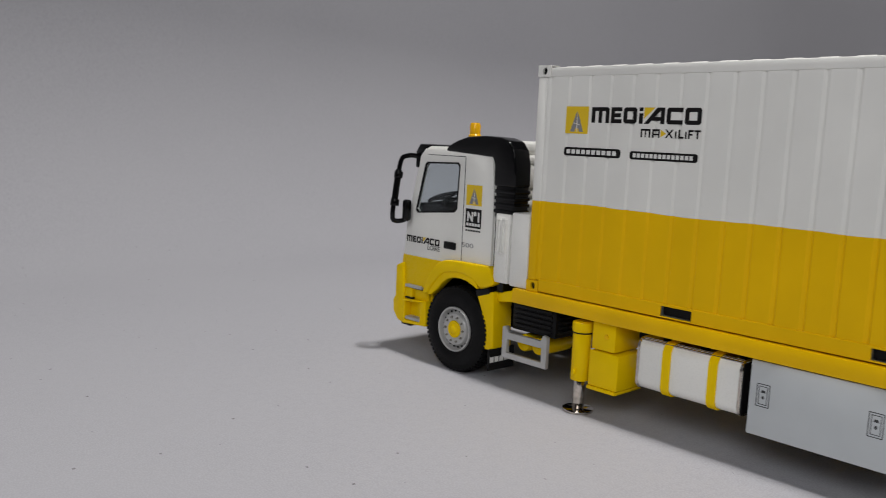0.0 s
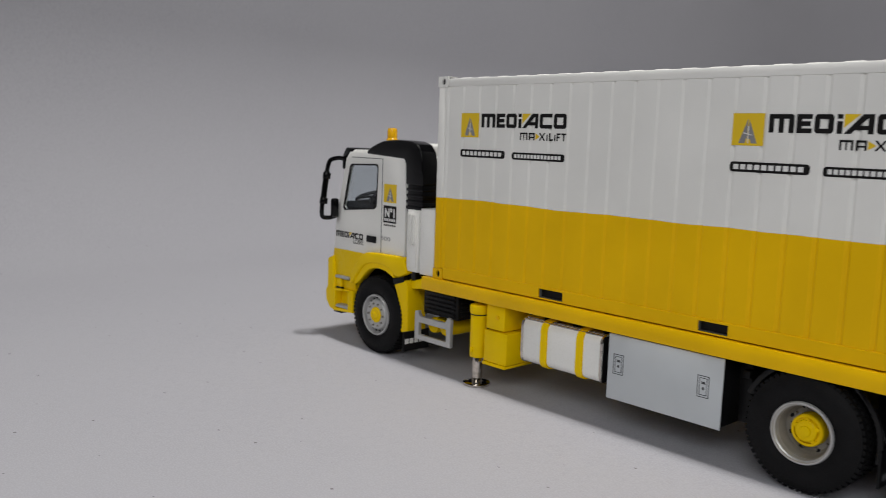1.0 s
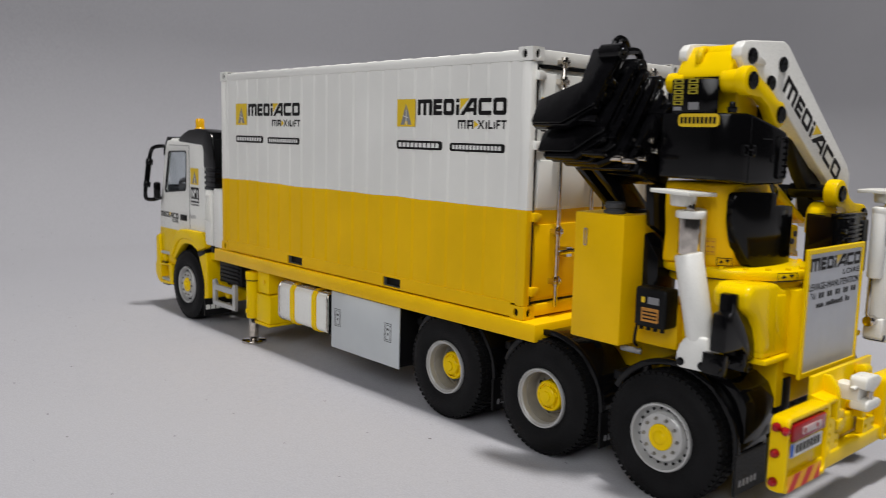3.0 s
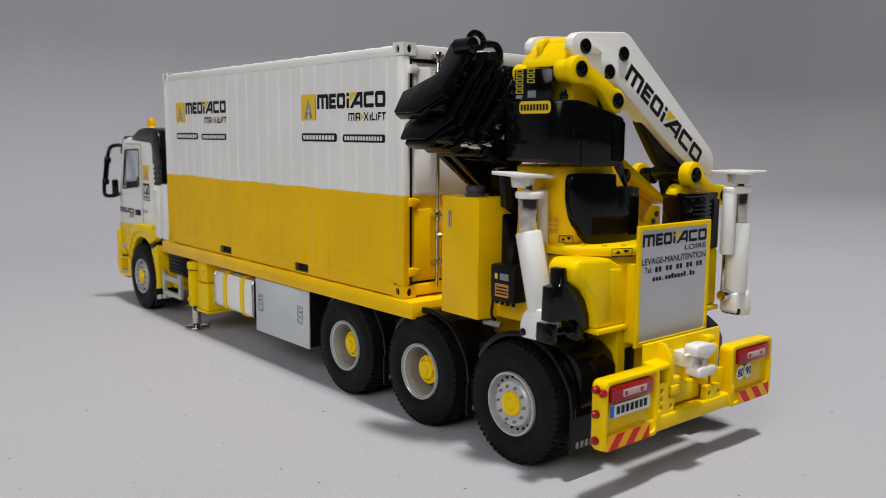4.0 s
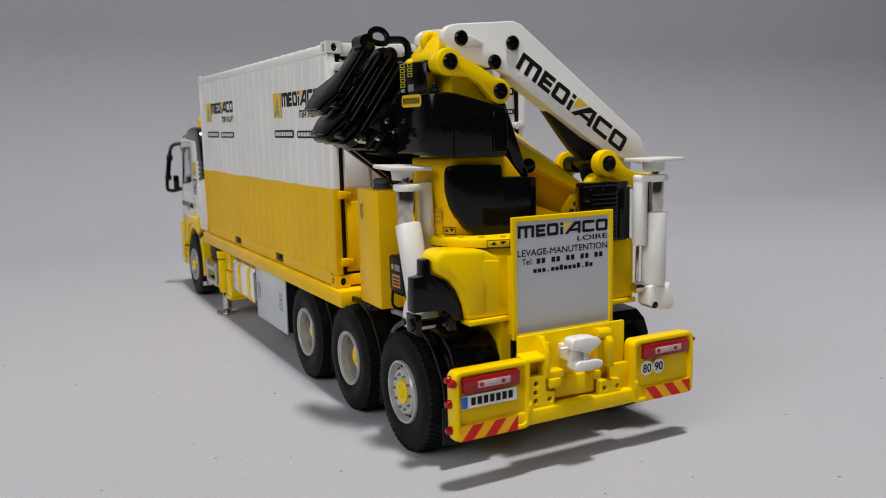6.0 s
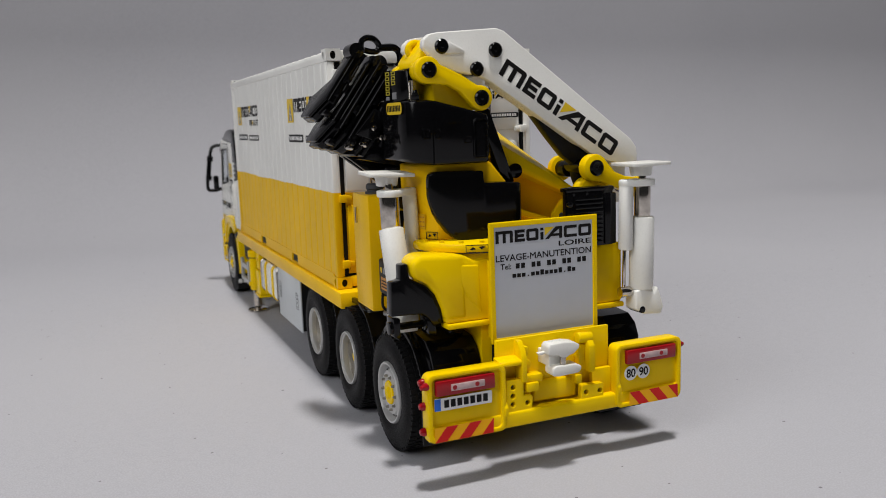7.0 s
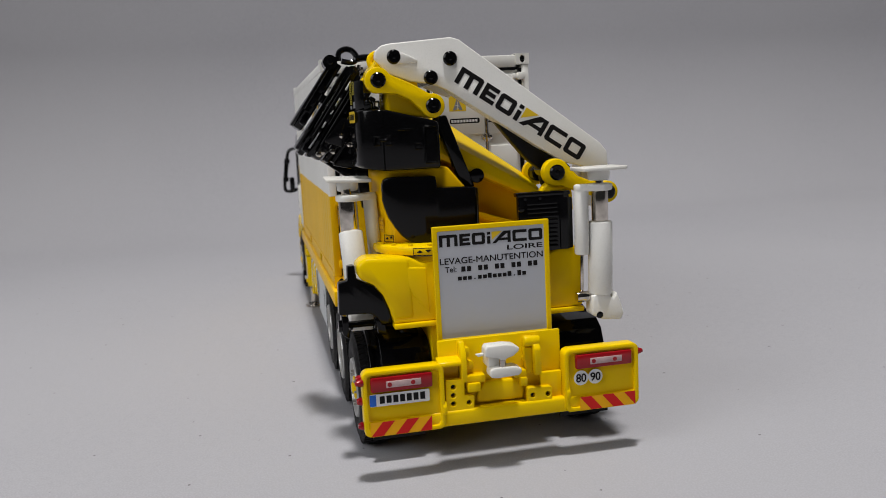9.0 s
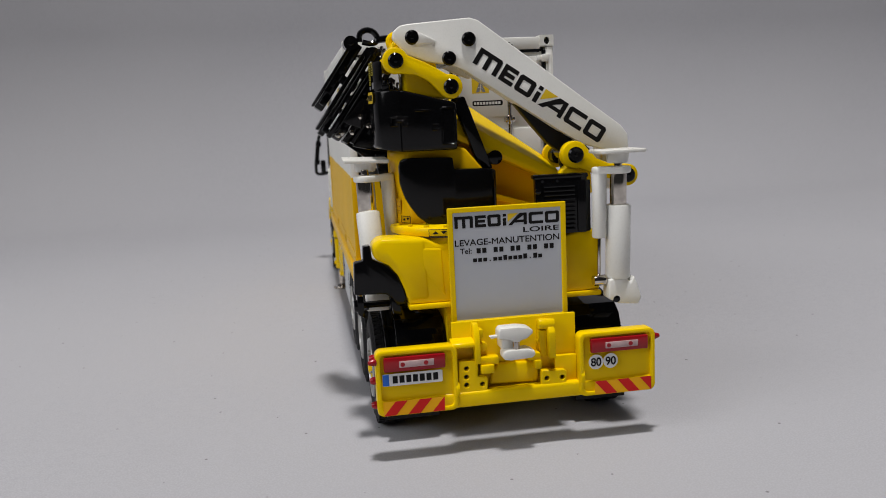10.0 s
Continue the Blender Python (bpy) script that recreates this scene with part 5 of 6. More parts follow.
# Deeper yellow than the base takes the place of the cover's shade.
part("column", bm, bed_mat, crane, "yellow crane column", 0.03, 3)
bm = bmesh.new()
edge = [(-0.885, 2.50, 2.36), (-0.872, 2.553, 2.30), (-0.84, 2.57, 2.20), (-0.79, 2.575, 2.11), (-0.735, 2.574, 2.03), (-0.67, 2.572, 1.975), (-0.58, 2.57, 1.945), (-0.50, 2.568, 1.940), (-0.40, 2.566, 1.938), (-0.39, 2.455, 1.938),
        (-0.30, 2.455, 1.938), (-0.20, 2.452, 1.938), (-0.10, 2.446, 1.94), (-0.02, 2.438, 1.945), (0.02, 2.425, 1.955)]
bow = lambda x: -2.135 + 0.36 * (x + 0.33) ** 2 + (0.9 * (x + 0.02) if x > -0.02 else 0)
front = [[bm.verts.new((x, bow(x), z)) for z in (lo, (lo + hi) / 2, hi)] for x, hi, lo in edge]
back = [[bm.verts.new((x, -1.96, z)) for z in (lo, hi)] for x, hi, lo in edge]
for (a, b), (c, d) in zip(zip(front, front[1:]), zip(back, back[1:])):
    bm.faces.new((a[0], b[0], b[1], a[1]))
    bm.faces.new((a[1], b[1], b[2], a[2]))
    bm.faces.new((c[1], a[2], b[2], d[1]))
    bm.faces.new((c[0], d[0], b[0], a[0]))
for f, g in ((front[0], back[0]), (front[-1], back[-1])):
    bm.faces.new((f[0], f[1], f[2], g[1], g[0]))
part("lower_cover", bm, black_mat, crane, "glossy black lower cover", 0.016, 3)
OFFSET = Vector((-0.014, 0, 0.037))
bm = bmesh.new()
plan = [(p.x, p.y) for p in smooth_line([(-1.072, -1.42, 0), (-1.078, -1.60, 0), (-1.076, -1.80, 0), (-1.062, -1.94, 0), (-1.015, -2.035, 0), (-0.94, -2.082, 0), (-0.85, -2.108, 0), (-0.60, -2.145, 0), (-0.335, -2.165, 0)], 4)] + [(-0.325, -1.42)]
add_prism(bm, plan, "z", 2.60, 3.165)
for v in bm.verts:
    if v.co.z > 3:
        v.co.z += (-0.16 * (v.co.x + 0.85) if v.co.x > -0.85 else 0) * 1.7
    else:
        v.co.z += 0.05 * max(0.0, -0.85 - v.co.x) * 6 * 0.5
cover = part("upper_cover", bm, black_mat, crane, "glossy black curved crane cover", 0.03, 3)
bm = bmesh.new()
add_box(bm, -0.853, -0.838, -2.112, -2.08, 2.61, 3.15)
yc = lambda x: -2.105 - 0.125 * (x + 0.85)
add_box(bm, -0.72, -0.52, yc(-0.62) - 0.014, yc(-0.62) + 0.03, 2.957, 2.974)
add_plate(bm, rounded(-0.487, -0.345, 2.645, 2.99, 0.02, 2), [rounded(-0.473, -0.359, 2.66, 2.975, 0.015, 2)], "y", yc(-0.42) - 0.018, yc(-0.42) + 0.03)
add_box(bm, -0.465, -0.367, yc(-0.42) - 0.010, yc(-0.42) + 0.02, 2.668, 2.965)
for xa, xb in ((-0.94, -0.868), (-0.83, -0.775)):
    add_plate(bm, quad(xa, xb, 2.83, 2.92), [quad(xa + 0.014, xb - 0.014, 2.845, 2.905)], "y", yc(xb) - 0.010, yc(xb) + 0.04)
add_box(bm, -0.885, -0.80, yc(-0.84) - 0.018, yc(-0.84) + 0.02, 2.868, 2.888)
add_plate(bm, quad(-0.57, -0.50, 2.78, 2.845), [quad(-0.558, -0.512, 2.792, 2.833)], "y", yc(-0.53) - 0.010, yc(-0.53) + 0.03)
for k in range(6):
    add_box(bm, -0.374, -0.361, yc(-0.37) - 0.026, yc(-0.37) - 0.010, 2.69 + k * 0.05, 2.71 + k * 0.05)
part("cover_trim", bm, black_mat, cover, "black lid and seam relief", 0.003, 1)
bm = bmesh.new()
add_prism(bm, [(-1.058, -1.50), (-1.035, -1.764), (-0.968, -1.888), (-0.93, -1.50)], "z", 3.14, 3.435)
disp = part("control_display", bm, black_mat, crane, "black display box with yellow symbols", 0.018)
du = Vector((-1.035 + 1.058, -1.764 + 1.50, 0)).normalized()
syms = []
for c in range(2):
    for r in range(5 if c == 0 else 3):
        za = 0.245 - r * 0.043
        ya = 0.025 + c * 0.125
        syms.append([quad(ya, ya + 0.085, za, za + 0.036), quad(ya + 0.018, ya + 0.067, za + 0.010, za + 0.026)])
print_shapes("symbol", syms, (-1.058, -1.50, 3.150), du, UZ, 0.002, dim_yellow_mat, disp, "faded yellow symbol")
print_shapes("grey_symbol", [quad(0.16, 0.25, 0.035, 0.095), quad(0.03, 0.10, 0.03, 0.06)], (-1.058, -1.50, 3.150), du, UZ, 0.002, print_grey_mat, disp)
fu = Vector((-1.073 + 1.083, -1.958 + 1.582, 0)).normalized()
pill((-1.0815, -1.60, 3.048), fu, UZ, 0.36, 0.105, 0.004, crane, 9, print_yellow_mat, ink_mat, "yellow label with dark bars")
bm = bmesh.new()
add_lathe(bm, [(0.0, 0.09), (0.02, 0.085), (0.028, 0.06), (0.026, 0.05), (0.04, 0.045), (0.04, 0.02), (0.034, 0.0), (0.0, 0.0)], (-0.955, -1.997, 3.163), (0, 0, 1), 14)
part("grease_nipple", bm, black_mat, crane)

# boom head
head_y = -1.93
prism_part("boom_head", [(-0.76, 3.12), (-0.77, 3.40), (-0.93, 3.44), (-0.90, 3.52), (-0.80, 3.66), (-0.72, 3.69), (-0.52, 3.62), (-0.45, 3.30), (-0.35, 3.06), (-0.60, 3.10)], "y", head_y, -1.44, yellow_mat, crane, "yellow boom head", 0.025, 3)
bm = bmesh.new()
add_cyl(bm, (-0.86, -2.02, 3.415), (-0.86, -1.86, 3.415), 0.095, seg=28)
add_cyl(bm, (-0.86, -1.52, 3.415), (-0.86, -1.36, 3.415), 0.085, seg=28)
add_cyl(bm, (-0.70, -1.97, 3.615), (-0.70, -1.44, 3.615), 0.105, seg=28)
part("pin_boss", bm, yellow_mat, crane, "yellow pin bosses", 0.012)
bm = bmesh.new()
add_tube(bm, [(-0.79 + 0.068 * math.cos(a * 0.3927), -1.62, 3.615 + 0.068 * math.sin(a * 0.3927)) for a in range(16)], 0.034, 10, True)
part("lifting_eye", bm, yellow_mat, crane, "yellow lifting eye")


def dog_bone(name, x0, z0, r0, x1, z1, r1, waist, y0, y1, label, sag=0.0):
    """Link bar: two eyes joined by a waisted web."""
    d = Vector((x1 - x0, z1 - z0))
    a = math.degrees(math.atan2(d.y, d.x))
    n = Vector((-d.y, d.x)).normalized()
    mid = Vector(((x0 + x1) / 2, (z0 + z1) / 2)) + n * sag
    pts = arc(x0, z0, r0, a + 50, a + 310, 14)
    pts += [tuple(mid - n * waist - d * 0.12), tuple(mid - n * waist + d * 0.12)]
    pts += arc(x1, z1, r1, a - 130, a + 130, 14)
    pts += [tuple(mid + n * waist + d * 0.12), tuple(mid + n * waist - d * 0.12)]
    return prism_part(name, pts, "y", y0, y1, yellow_mat, crane, label, 0.018)


dog_bone("link_bar", -0.862, 3.415, 0.118, -0.368, 3.168, 0.112, 0.068, -2.10, -2.0, "yellow link bar", 0.03)
pin(-0.862, 3.415, -2.125, 0.070)
pin(-0.368, 3.168, -2.125, 0.070)

# white main boom: two cheeks at its open end, closed box beyond
outline = [(-0.865, 3.615), (-0.855, 3.68), (-0.80, 3.728), (-0.72, 3.744), (-0.15, 3.786), (-0.07, 3.762), (1.30, 2.745), (1.365, 2.66), (1.385, 2.45), (1.20, 2.50), (0.90, 2.585), (0.68, 2.725), (-0.20, 3.305), (-0.33, 3.365), (-0.55, 3.40), (-0.74, 3.47)]
boom = prism_part("main_boom", outline, "y", -1.985, -1.90, white_mat, crane, "white main boom", 0.014, 3)
prism_part("boom_cheek", outline[:4] + [(-0.15, 3.786), (-0.07, 3.762), (-0.06, 3.25), (-0.20, 3.305)] + outline[-3:], "y", -1.50, -1.42, white_mat, boom, "", 0.014)
prism_part("boom_core", [(-0.22, 3.74), (-0.08, 3.745), (1.285, 2.735), (1.35, 2.65), (1.37, 2.47), (0.90, 2.62), (0.68, 2.722), (-0.19, 3.298)], "y", -1.92, -1.81, white_mat, boom, "", 0.0)
prism_part("boom_tip", [(1.16, 2.56), (1.37, 2.56), (1.36, 2.20), (1.28, 2.10), (1.18, 2.18)], "y", -1.80, -1.55, white_mat, boom, "", 0.02)
prism_part("boss_rib", [(-0.69, 3.66), (-0.62, 3.665), (-0.47, 3.59), (-0.48, 3.565), (-0.69, 3.56)], "y", -2.005, -1.97, white_mat, boom, "", 0.012)
for x, z in ((-0.688, 3.622), (-0.165, 3.592), (-0.355, 3.425)):
    pin(x, z, -2.012, 0.066)
dirv = Vector((1.204, 0, -0.80)).normalized()
nrm = Vector((-dirv.z, 0, dirv.x))
wordmark(Vector((-0.137, -1.985, 3.381)), dirv, nrm, 1.446, 0.163, 0.004, crane)
OFFSET = Vector((0, 0, 0))

# lower yellow boom, its rams, link on the far end
# the lower boom: a sloping top with a fold and an overhanging lip, tapering to its tip
bm = bmesh.new()
ends = ((-0.32, [(-1.42, 3.195), (-1.795, 2.945), (-1.845, 2.835), (-1.866, 2.785), (-1.858, 2.725), (-1.72, 2.70), (-1.34, 2.70), (-1.34, 3.14)]),
        (0.735, [(-1.44, 2.448), (-1.805, 2.325), (-1.845, 2.288), (-1.866, 2.266), (-1.858, 2.228), (-1.74, 2.215), (-1.36, 2.21), (-1.36, 2.39)]))
loops = [[bm.verts.new((x, y, z)) for y, z in pts] for x, pts in ends]
for i in range(8):
    j = (i + 1) % 8
    bm.faces.new((loops[0][i], loops[0][j], loops[1][j], loops[1][i]))
bm.faces.new(loops[0][::-1])
bm.faces.new(loops[1])
part("lower_boom", bm, yellow_mat, crane, "yellow lower boom with an overhanging lip", 0.010, 2, 12)
prism_part("boom_trough", [(-0.32, 2.75), (0.719, 2.24), (0.722, 1.90), (0.0, 1.90), (-0.25, 2.3)], "y", -1.71, -1.50, bed_mat, crane, "yellow boom trough", 0.012)
prism_part("boom_flange", [(0.05, 2.185), (0.43, 2.06), (0.70, 1.965), (0.70, 1.91), (0.05, 2.125)], "y", -1.84, -1.74, yellow_mat, crane, "", 0.010)
prism_part("boom_gusset", [(0.50, 2.10), (0.60, 2.225), (0.718, 2.205), (0.72, 1.96), (0.48, 2.03)], "y", -1.82, -1.76, yellow_mat, crane, "", 0.02)
for x, z in ((0.635, 2.135), (0.585, 2.065)):
    cyl_part("boom_bolt", (x, -1.835, z), (x, -1.79, z), 0.028, dark_trim_mat, crane, "dark bolt", seg=12, bevel=0.004)
prism_part("lift_ram", [(-0.35, 3.10), (-0.228, 3.12), (0.022, 2.43), (-0.10, 2.43)], "y", -1.94, -1.82, black_mat, crane, "black lift cylinder", 0.02)
cyl_part("ram_end", (0.06, -1.885, 2.53), (0.06, -1.55, 2.53), 0.07, black_mat, crane, seg=20)
prism_part("boom_underside", [(0.24, 3.05), (0.44, 2.80), (0.57, 2.65), (0.70, 2.55), (0.71, 2.44), (0.77, 2.28), (0.98, 2.30), (1.02, 2.55), (0.95, 2.62), (0.55, 2.90)], "y", -1.89, -1.77, dull_black_mat, crane, "black ram under the boom", 0.02)
cyl_part("roller", (0.756, -1.70, 2.505), (0.756, -1.45, 2.505), 0.082, black_mat, crane, "black roller")
cyl_part("roller_flange", (0.756, -1.56, 2.505), (0.756, -1.48, 2.505), 0.128, yellow_mat, crane, "yellow roller flange", bevel=0.014)
prism_part("tail_bracket", arc(0.80, 2.28, 0.16, 20, 160, 10) + [(0.64, 2.15), (0.96, 2.15)], "y", -2.06, -1.90, yellow_mat, crane, "yellow tail bracket", 0.015)
dog_bone("tail_link", 0.762, 2.53, 0.13, 1.275, 2.315, 0.105, 0.07, -2.17, -2.05, "yellow tail link", -0.03)
pin(0.762, 2.53, -2.195, 0.075)
pin(1.275, 2.315, -2.195, 0.068)

# grille box behind the sign
bm = bmesh.new()
add_box(bm, 0.305, 0.79, -2.40, -2.30, 1.83, 2.352)
add_box(bm, 0.287, 0.80, -2.405, -2.285, 2.335, 2.378)
add_prism(bm, [(0.33, -2.305), (0.52, -1.97), (0.79, -1.97), (0.79, -2.305)], "z", 1.83, 2.345)
grille = part("cooler_box", bm, black_mat, crane, "black ribbed cooler box", 0.014)
for k in range(11):
    z = 1.86 + k * 0.040
    box_part("slat", 0.375, 0.665, -2.420, -2.395, z, z + 0.022, black_mat, grille, "", 0.004)
box_part("cooler_side", 0.690, 0.815, -2.415, -2.03, 1.84, 2.315, black_mat, grille, "", 0.014)
for x in (0.36, 0.50):
    cyl_part("cooler_bolt", (x, -2.416, 2.318), (x, -2.398, 2.318), 0.014, black_mat, grille, seg=10, bevel=0)
cyl_part("cooler_cap", (0.32, -2.425, 2.23), (0.32, -2.385, 2.23), 0.028, black_mat, grille, seg=12)

# rear sign
SY = -2.492
bm = bmesh.new()
add_plate(bm, quad(-0.54, 0.545, 1.075, 2.14), [quad(-0.492, 0.497, 1.122, 2.095)], "y", SY - 0.012, SY + 0.02)
sign = part("sign_frame", bm, yellow_mat, crane, "yellow framed silver sign with black lettering", 0.006, 1)
box_part("sign_panel", -0.50, 0.505, SY - 0.002, SY + 0.012, 1.115, 2.10, silver_mat, sign, "silver sign panel", 0)
box_part("sign_backing", -0.50, 0.50, SY + 0.02, -2.34, 1.10, 1.80, yellow_mat, sign, "", 0.01)
wordmark((-0.478, SY - 0.002, 1.955), UX, UZ, 0.962, 0.106, 0.003, sign)
lettering("sign_town", "LOIRE", (0.146, SY - 0.0022, 1.885), UX, UZ, 0.336, 0.046, ink_mat, sign, bold=0.018)
lettering("sign_trade", "LEVAGE-MANUTENTION", (-0.480, SY - 0.0022, 1.795), UX, UZ, 0.962, 0.058, ink_mat, sign, rim=0.014)
lettering("sign_phone", "Tel:", (-0.437, SY - 0.0022, 1.722), UX, UZ, 0.105, 0.052, ink_mat, sign, bold=0.015)
print_shapes("bar", [quad(0.150 + g * 0.156 + i * 0.052, 0.188 + g * 0.156 + i * 0.052, 0.0, 0.046) for g in range(5) for i in range(2)], (-0.437, SY - 0.002, 1.722), UX, UZ, 0.003, ink_mat, sign, "dark printed bar")
print_shapes("bar", [quad(i * 0.0463, i * 0.0463 + 0.036, 0, 0.046 if i in (6, 10, 12) else 0.034) if i not in (3, 11) else quad(i * 0.0463 + 0.012, i * 0.0463 + 0.024, 0, 0.012) for i in range(14)], (-0.322, SY - 0.002, 1.644), UX, UZ, 0.003, ink_mat, sign, "dark printed bar")

# yellow oil tank, cap and control panel on the near side
oil = prism_part("oil_tank", [(-1.170, -0.645), (-1.185, -1.19), (-0.89, -1.205), (-0.70, -1.205), (-0.70, -0.645)], "z", 1.19, 2.328, bed_mat, crane, "yellow oil tank", 0.014)
bm = bmesh.new()
add_lathe(bm, [(0.0, 0.105), (0.072, 0.105), (0.088, 0.092), (0.090, 0.052), (0.080, 0.045), (0.080, 0.03), (0.098, 0.026), (0.098, 0.0), (0.0, 0.0)], (-1.035, -0.975, 2.326), (0, 0, 1), 24)
part("filler_cap", bm, dark_trim_mat, oil, "dark steel filler cap")
bm = bmesh.new()
add_plate(bm, rounded(-0.80, -0.765, 2.03, 2.19, 0.016, 3), [rounded(-0.792, -0.773, 2.04, 2.18, 0.009, 3)], "x", -1.190, -1.170)
part("sight_glass", bm, chrome_mat, oil, "small steel sight glass")
ctl = box_part("control_panel", -1.15, -0.95, -1.62, -1.31, 1.40, 1.74, dull_black_mat, crane, "black control panel with an orange sticker", 0.03, 3)
print_shapes("sticker", [quad(0.05, 0.22, 0.05, 0.17)], (-1.15, -1.335, 1.40), UY, UZ, 0.003, brown_print_mat, ctl, "brown orange sticker")
print_shapes("sticker_bar", [quad(0.065, 0.205, 0.07 + i * 0.03, 0.083 + i * 0.03) for i in range(3)], (-1.15, -1.335, 1.40), UY, UZ, 0.006, ink_mat, ctl)
print_shapes("gauge", [quad(0.045, 0.08, 0.21, 0.26)], (-1.15, -1.335, 1.40), UY, UZ, 0.003, print_yellow_mat, ctl)
print_shapes("screen", [quad(0.11, 0.22, 0.205, 0.265)], (-1.15, -1.335, 1.40), UY, UZ, 0.003, print_grey_mat, ctl)
bm = bmesh.new()
for k in range(4):
    add_cyl(bm, (-1.10, -1.36 - k * 0.07, 1.37), (-1.10, -1.36 - k * 0.07, 1.41), 0.020, seg=10)
add_tube(bm, smooth_line([(-1.12, -1.33, 1.41), (-1.12, -1.31, 1.26), (-1.05, -1.29, 1.20)], 4), 0.014, 8)
part("levers", bm, dull_black_mat, ctl, "black lever stubs")
cyl_part("hydraulic_pipe", (-1.04, -1.12, 1.15), (-0.99, -1.30, 1.135), 0.028, print_grey_mat, crane, "dull steel pipe", seg=12)
# Same paint as the base, darkened here by colour for its shade.
box_part("panel_stand", -0.95, -0.55, -1.62, -0.75, 1.20, 1.60, bed_mat, crane, "yellow crane foot", 0.02)
# Black wedge added to fill the gap between tank and column.
bm = bmesh.new()
add_prism(bm, [(-1.0, 2.36), (-1.06, 2.36), (-1.36, 1.96), (-1.36, 1.5), (-1.0, 1.5)], "x", -0.90, -0.60)
part("tank_back", bm, black_mat, crane, "black wedge behind the oil tank", 0.02)
# Second, wider black strut, filled in as one flat prism.
prism_part("wide_strut", [(-1.04, 2.6), (-0.55, 2.6), (-0.55, 2.35), (-0.6, 2.15), (-0.7, 2.1), (-1.0, 2.25)], "y", -1.36, -1.28, black_mat, crane, "wide black strut", 0.012)

# stickers on the column and the slew ring
cu, pu = Vector((0.05, -0.16, 0)).normalized(), Vector((0.08, -0.105, 0)).normalized()
print_shapes("sticker", [quad(0, 0.125, 0, 0.14)], (-0.908, -1.76, 2.05), cu, UZ, 0.004, amber_print_mat, crane, "amber sticker with brown lines")
print_shapes("sticker_line", [quad(0.010 + i * 0.038, 0.036 + i * 0.038, 0.02 + j * 0.042, 0.032 + j * 0.042) for i in range(3) for j in range(3)], (-0.908, -1.76, 2.05), cu, UZ, 0.007, brown_print_mat, crane)
for at, w, uu in (((-0.874, -1.892, 1.965), 0.125, pu), ((-0.685, -2.329, 1.876), 0.20, Vector((0.19, -0.077, 0)).normalized())):
    k = w / 0.19
    print_shapes("sticker_outline", [[quad(0, w, 0, 0.068), quad(0.006, w - 0.006, 0.006, 0.062)], [(0.03 * k, 0.025), (0.06 * k, 0.05), (0.085 * k, 0.03), (0.06 * k, 0.022)], [(0.105 * k, 0.05), (0.13 * k, 0.025), (0.165 * k, 0.05), (0.14 * k, 0.055)]], at, uu, UZ, 0.004, ink_mat, crane, "small black pictogram sticker")

# ---- folded jib: staggered black boom sections, end plates, pins, hook ----
u = Vector((-0.578, -0.816)).normalized()
n = Vector((0.816, -0.578)).normalized()
OFFSET = Vector((-0.035, 0, 0.022))
jib = new("jib")
jib.parent = crane
ORIGIN[jib.name] = ORIGIN[crane.name]


def slab(bm, p, pts, thick):
    """A plate whose outline (distance down the slope, y) lies in the sloping plane through p; it is thick along n."""
    lo, hi = [], []
    for s, y in pts:
        q = p + u * s
        lo.append(bm.verts.new((q.x, y, q.y)))
        q = q + n * thick
        hi.append(bm.verts.new((q.x, y, q.y)))
    bm.faces.new(lo[::-1])
    bm.faces.new(hi)
    for i in range(len(pts)):
        j = (i + 1) % len(pts)
        bm.faces.new((lo[i], lo[j], hi[j], hi[i]))


JIB = Vector((-1.13, 3.73))
plates = [  # depth across the stack, thickness, outline (distance down the slope, y)
    (0.0, 0.030, [(0.0, -1.06), (0.60, -1.06), (0.79, -0.80), (0.79, -0.47), (0.55, -0.43), (0.36, -0.80), (0.0, -0.75)]),
    (0.036, 0.088, [(0.02, -1.04), (0.60, -1.05), (0.785, -0.82), (0.79, -0.45), (0.60, -0.45), (0.42, -0.78), (0.02, -0.77)]),
    (0.158, 0.034, [(0.0, -1.12), (0.75, -1.14), (0.97, -0.90), (0.976, -0.54), (0.80, -0.50), (0.40, -0.80), (0.0, -0.82)]),
    (0.200, 0.066, [(0.03, -1.12), (0.80, -1.14), (1.0, -0.92), (1.007, -0.59), (0.84, -0.55), (0.45, -0.82), (0.03, -0.84)]),
]
blocks = [
    (0.290, 0.046, [(0.02, -1.18), (0.80, -1.20), (0.975, -1.0), (0.98, -0.60), (0.60, -0.80), (0.02, -0.86)]),
    (0.344, 0.080, [(0.05, -1.24), (0.85, -1.26), (0.955, -1.05), (0.96, -0.68), (0.60, -0.85), (0.05, -0.90)]),
    (0.444, 0.050, [(0.10, -1.28), (0.46, -1.36), (0.93, -1.30), (0.945, -0.80), (0.10, -0.95)]),
    (0.502, 0.064, [(0.14, -1.30), (0.46, -1.38), (0.90, -1.32), (0.91, -0.80), (0.14, -0.95)]),
    (0.582, 0.130, [(0.20, -1.34), (0.50, -1.40), (0.86, -1.34), (0.87, -0.90), (0.20, -1.0)]),
]
for m, thick, outline in plates + blocks:
    bm = bmesh.new()
    slab(bm, JIB + n * m, outline, thick)
    part("boom_section", bm, jib_mat, jib, "glossy black telescopic boom section", 0.013)
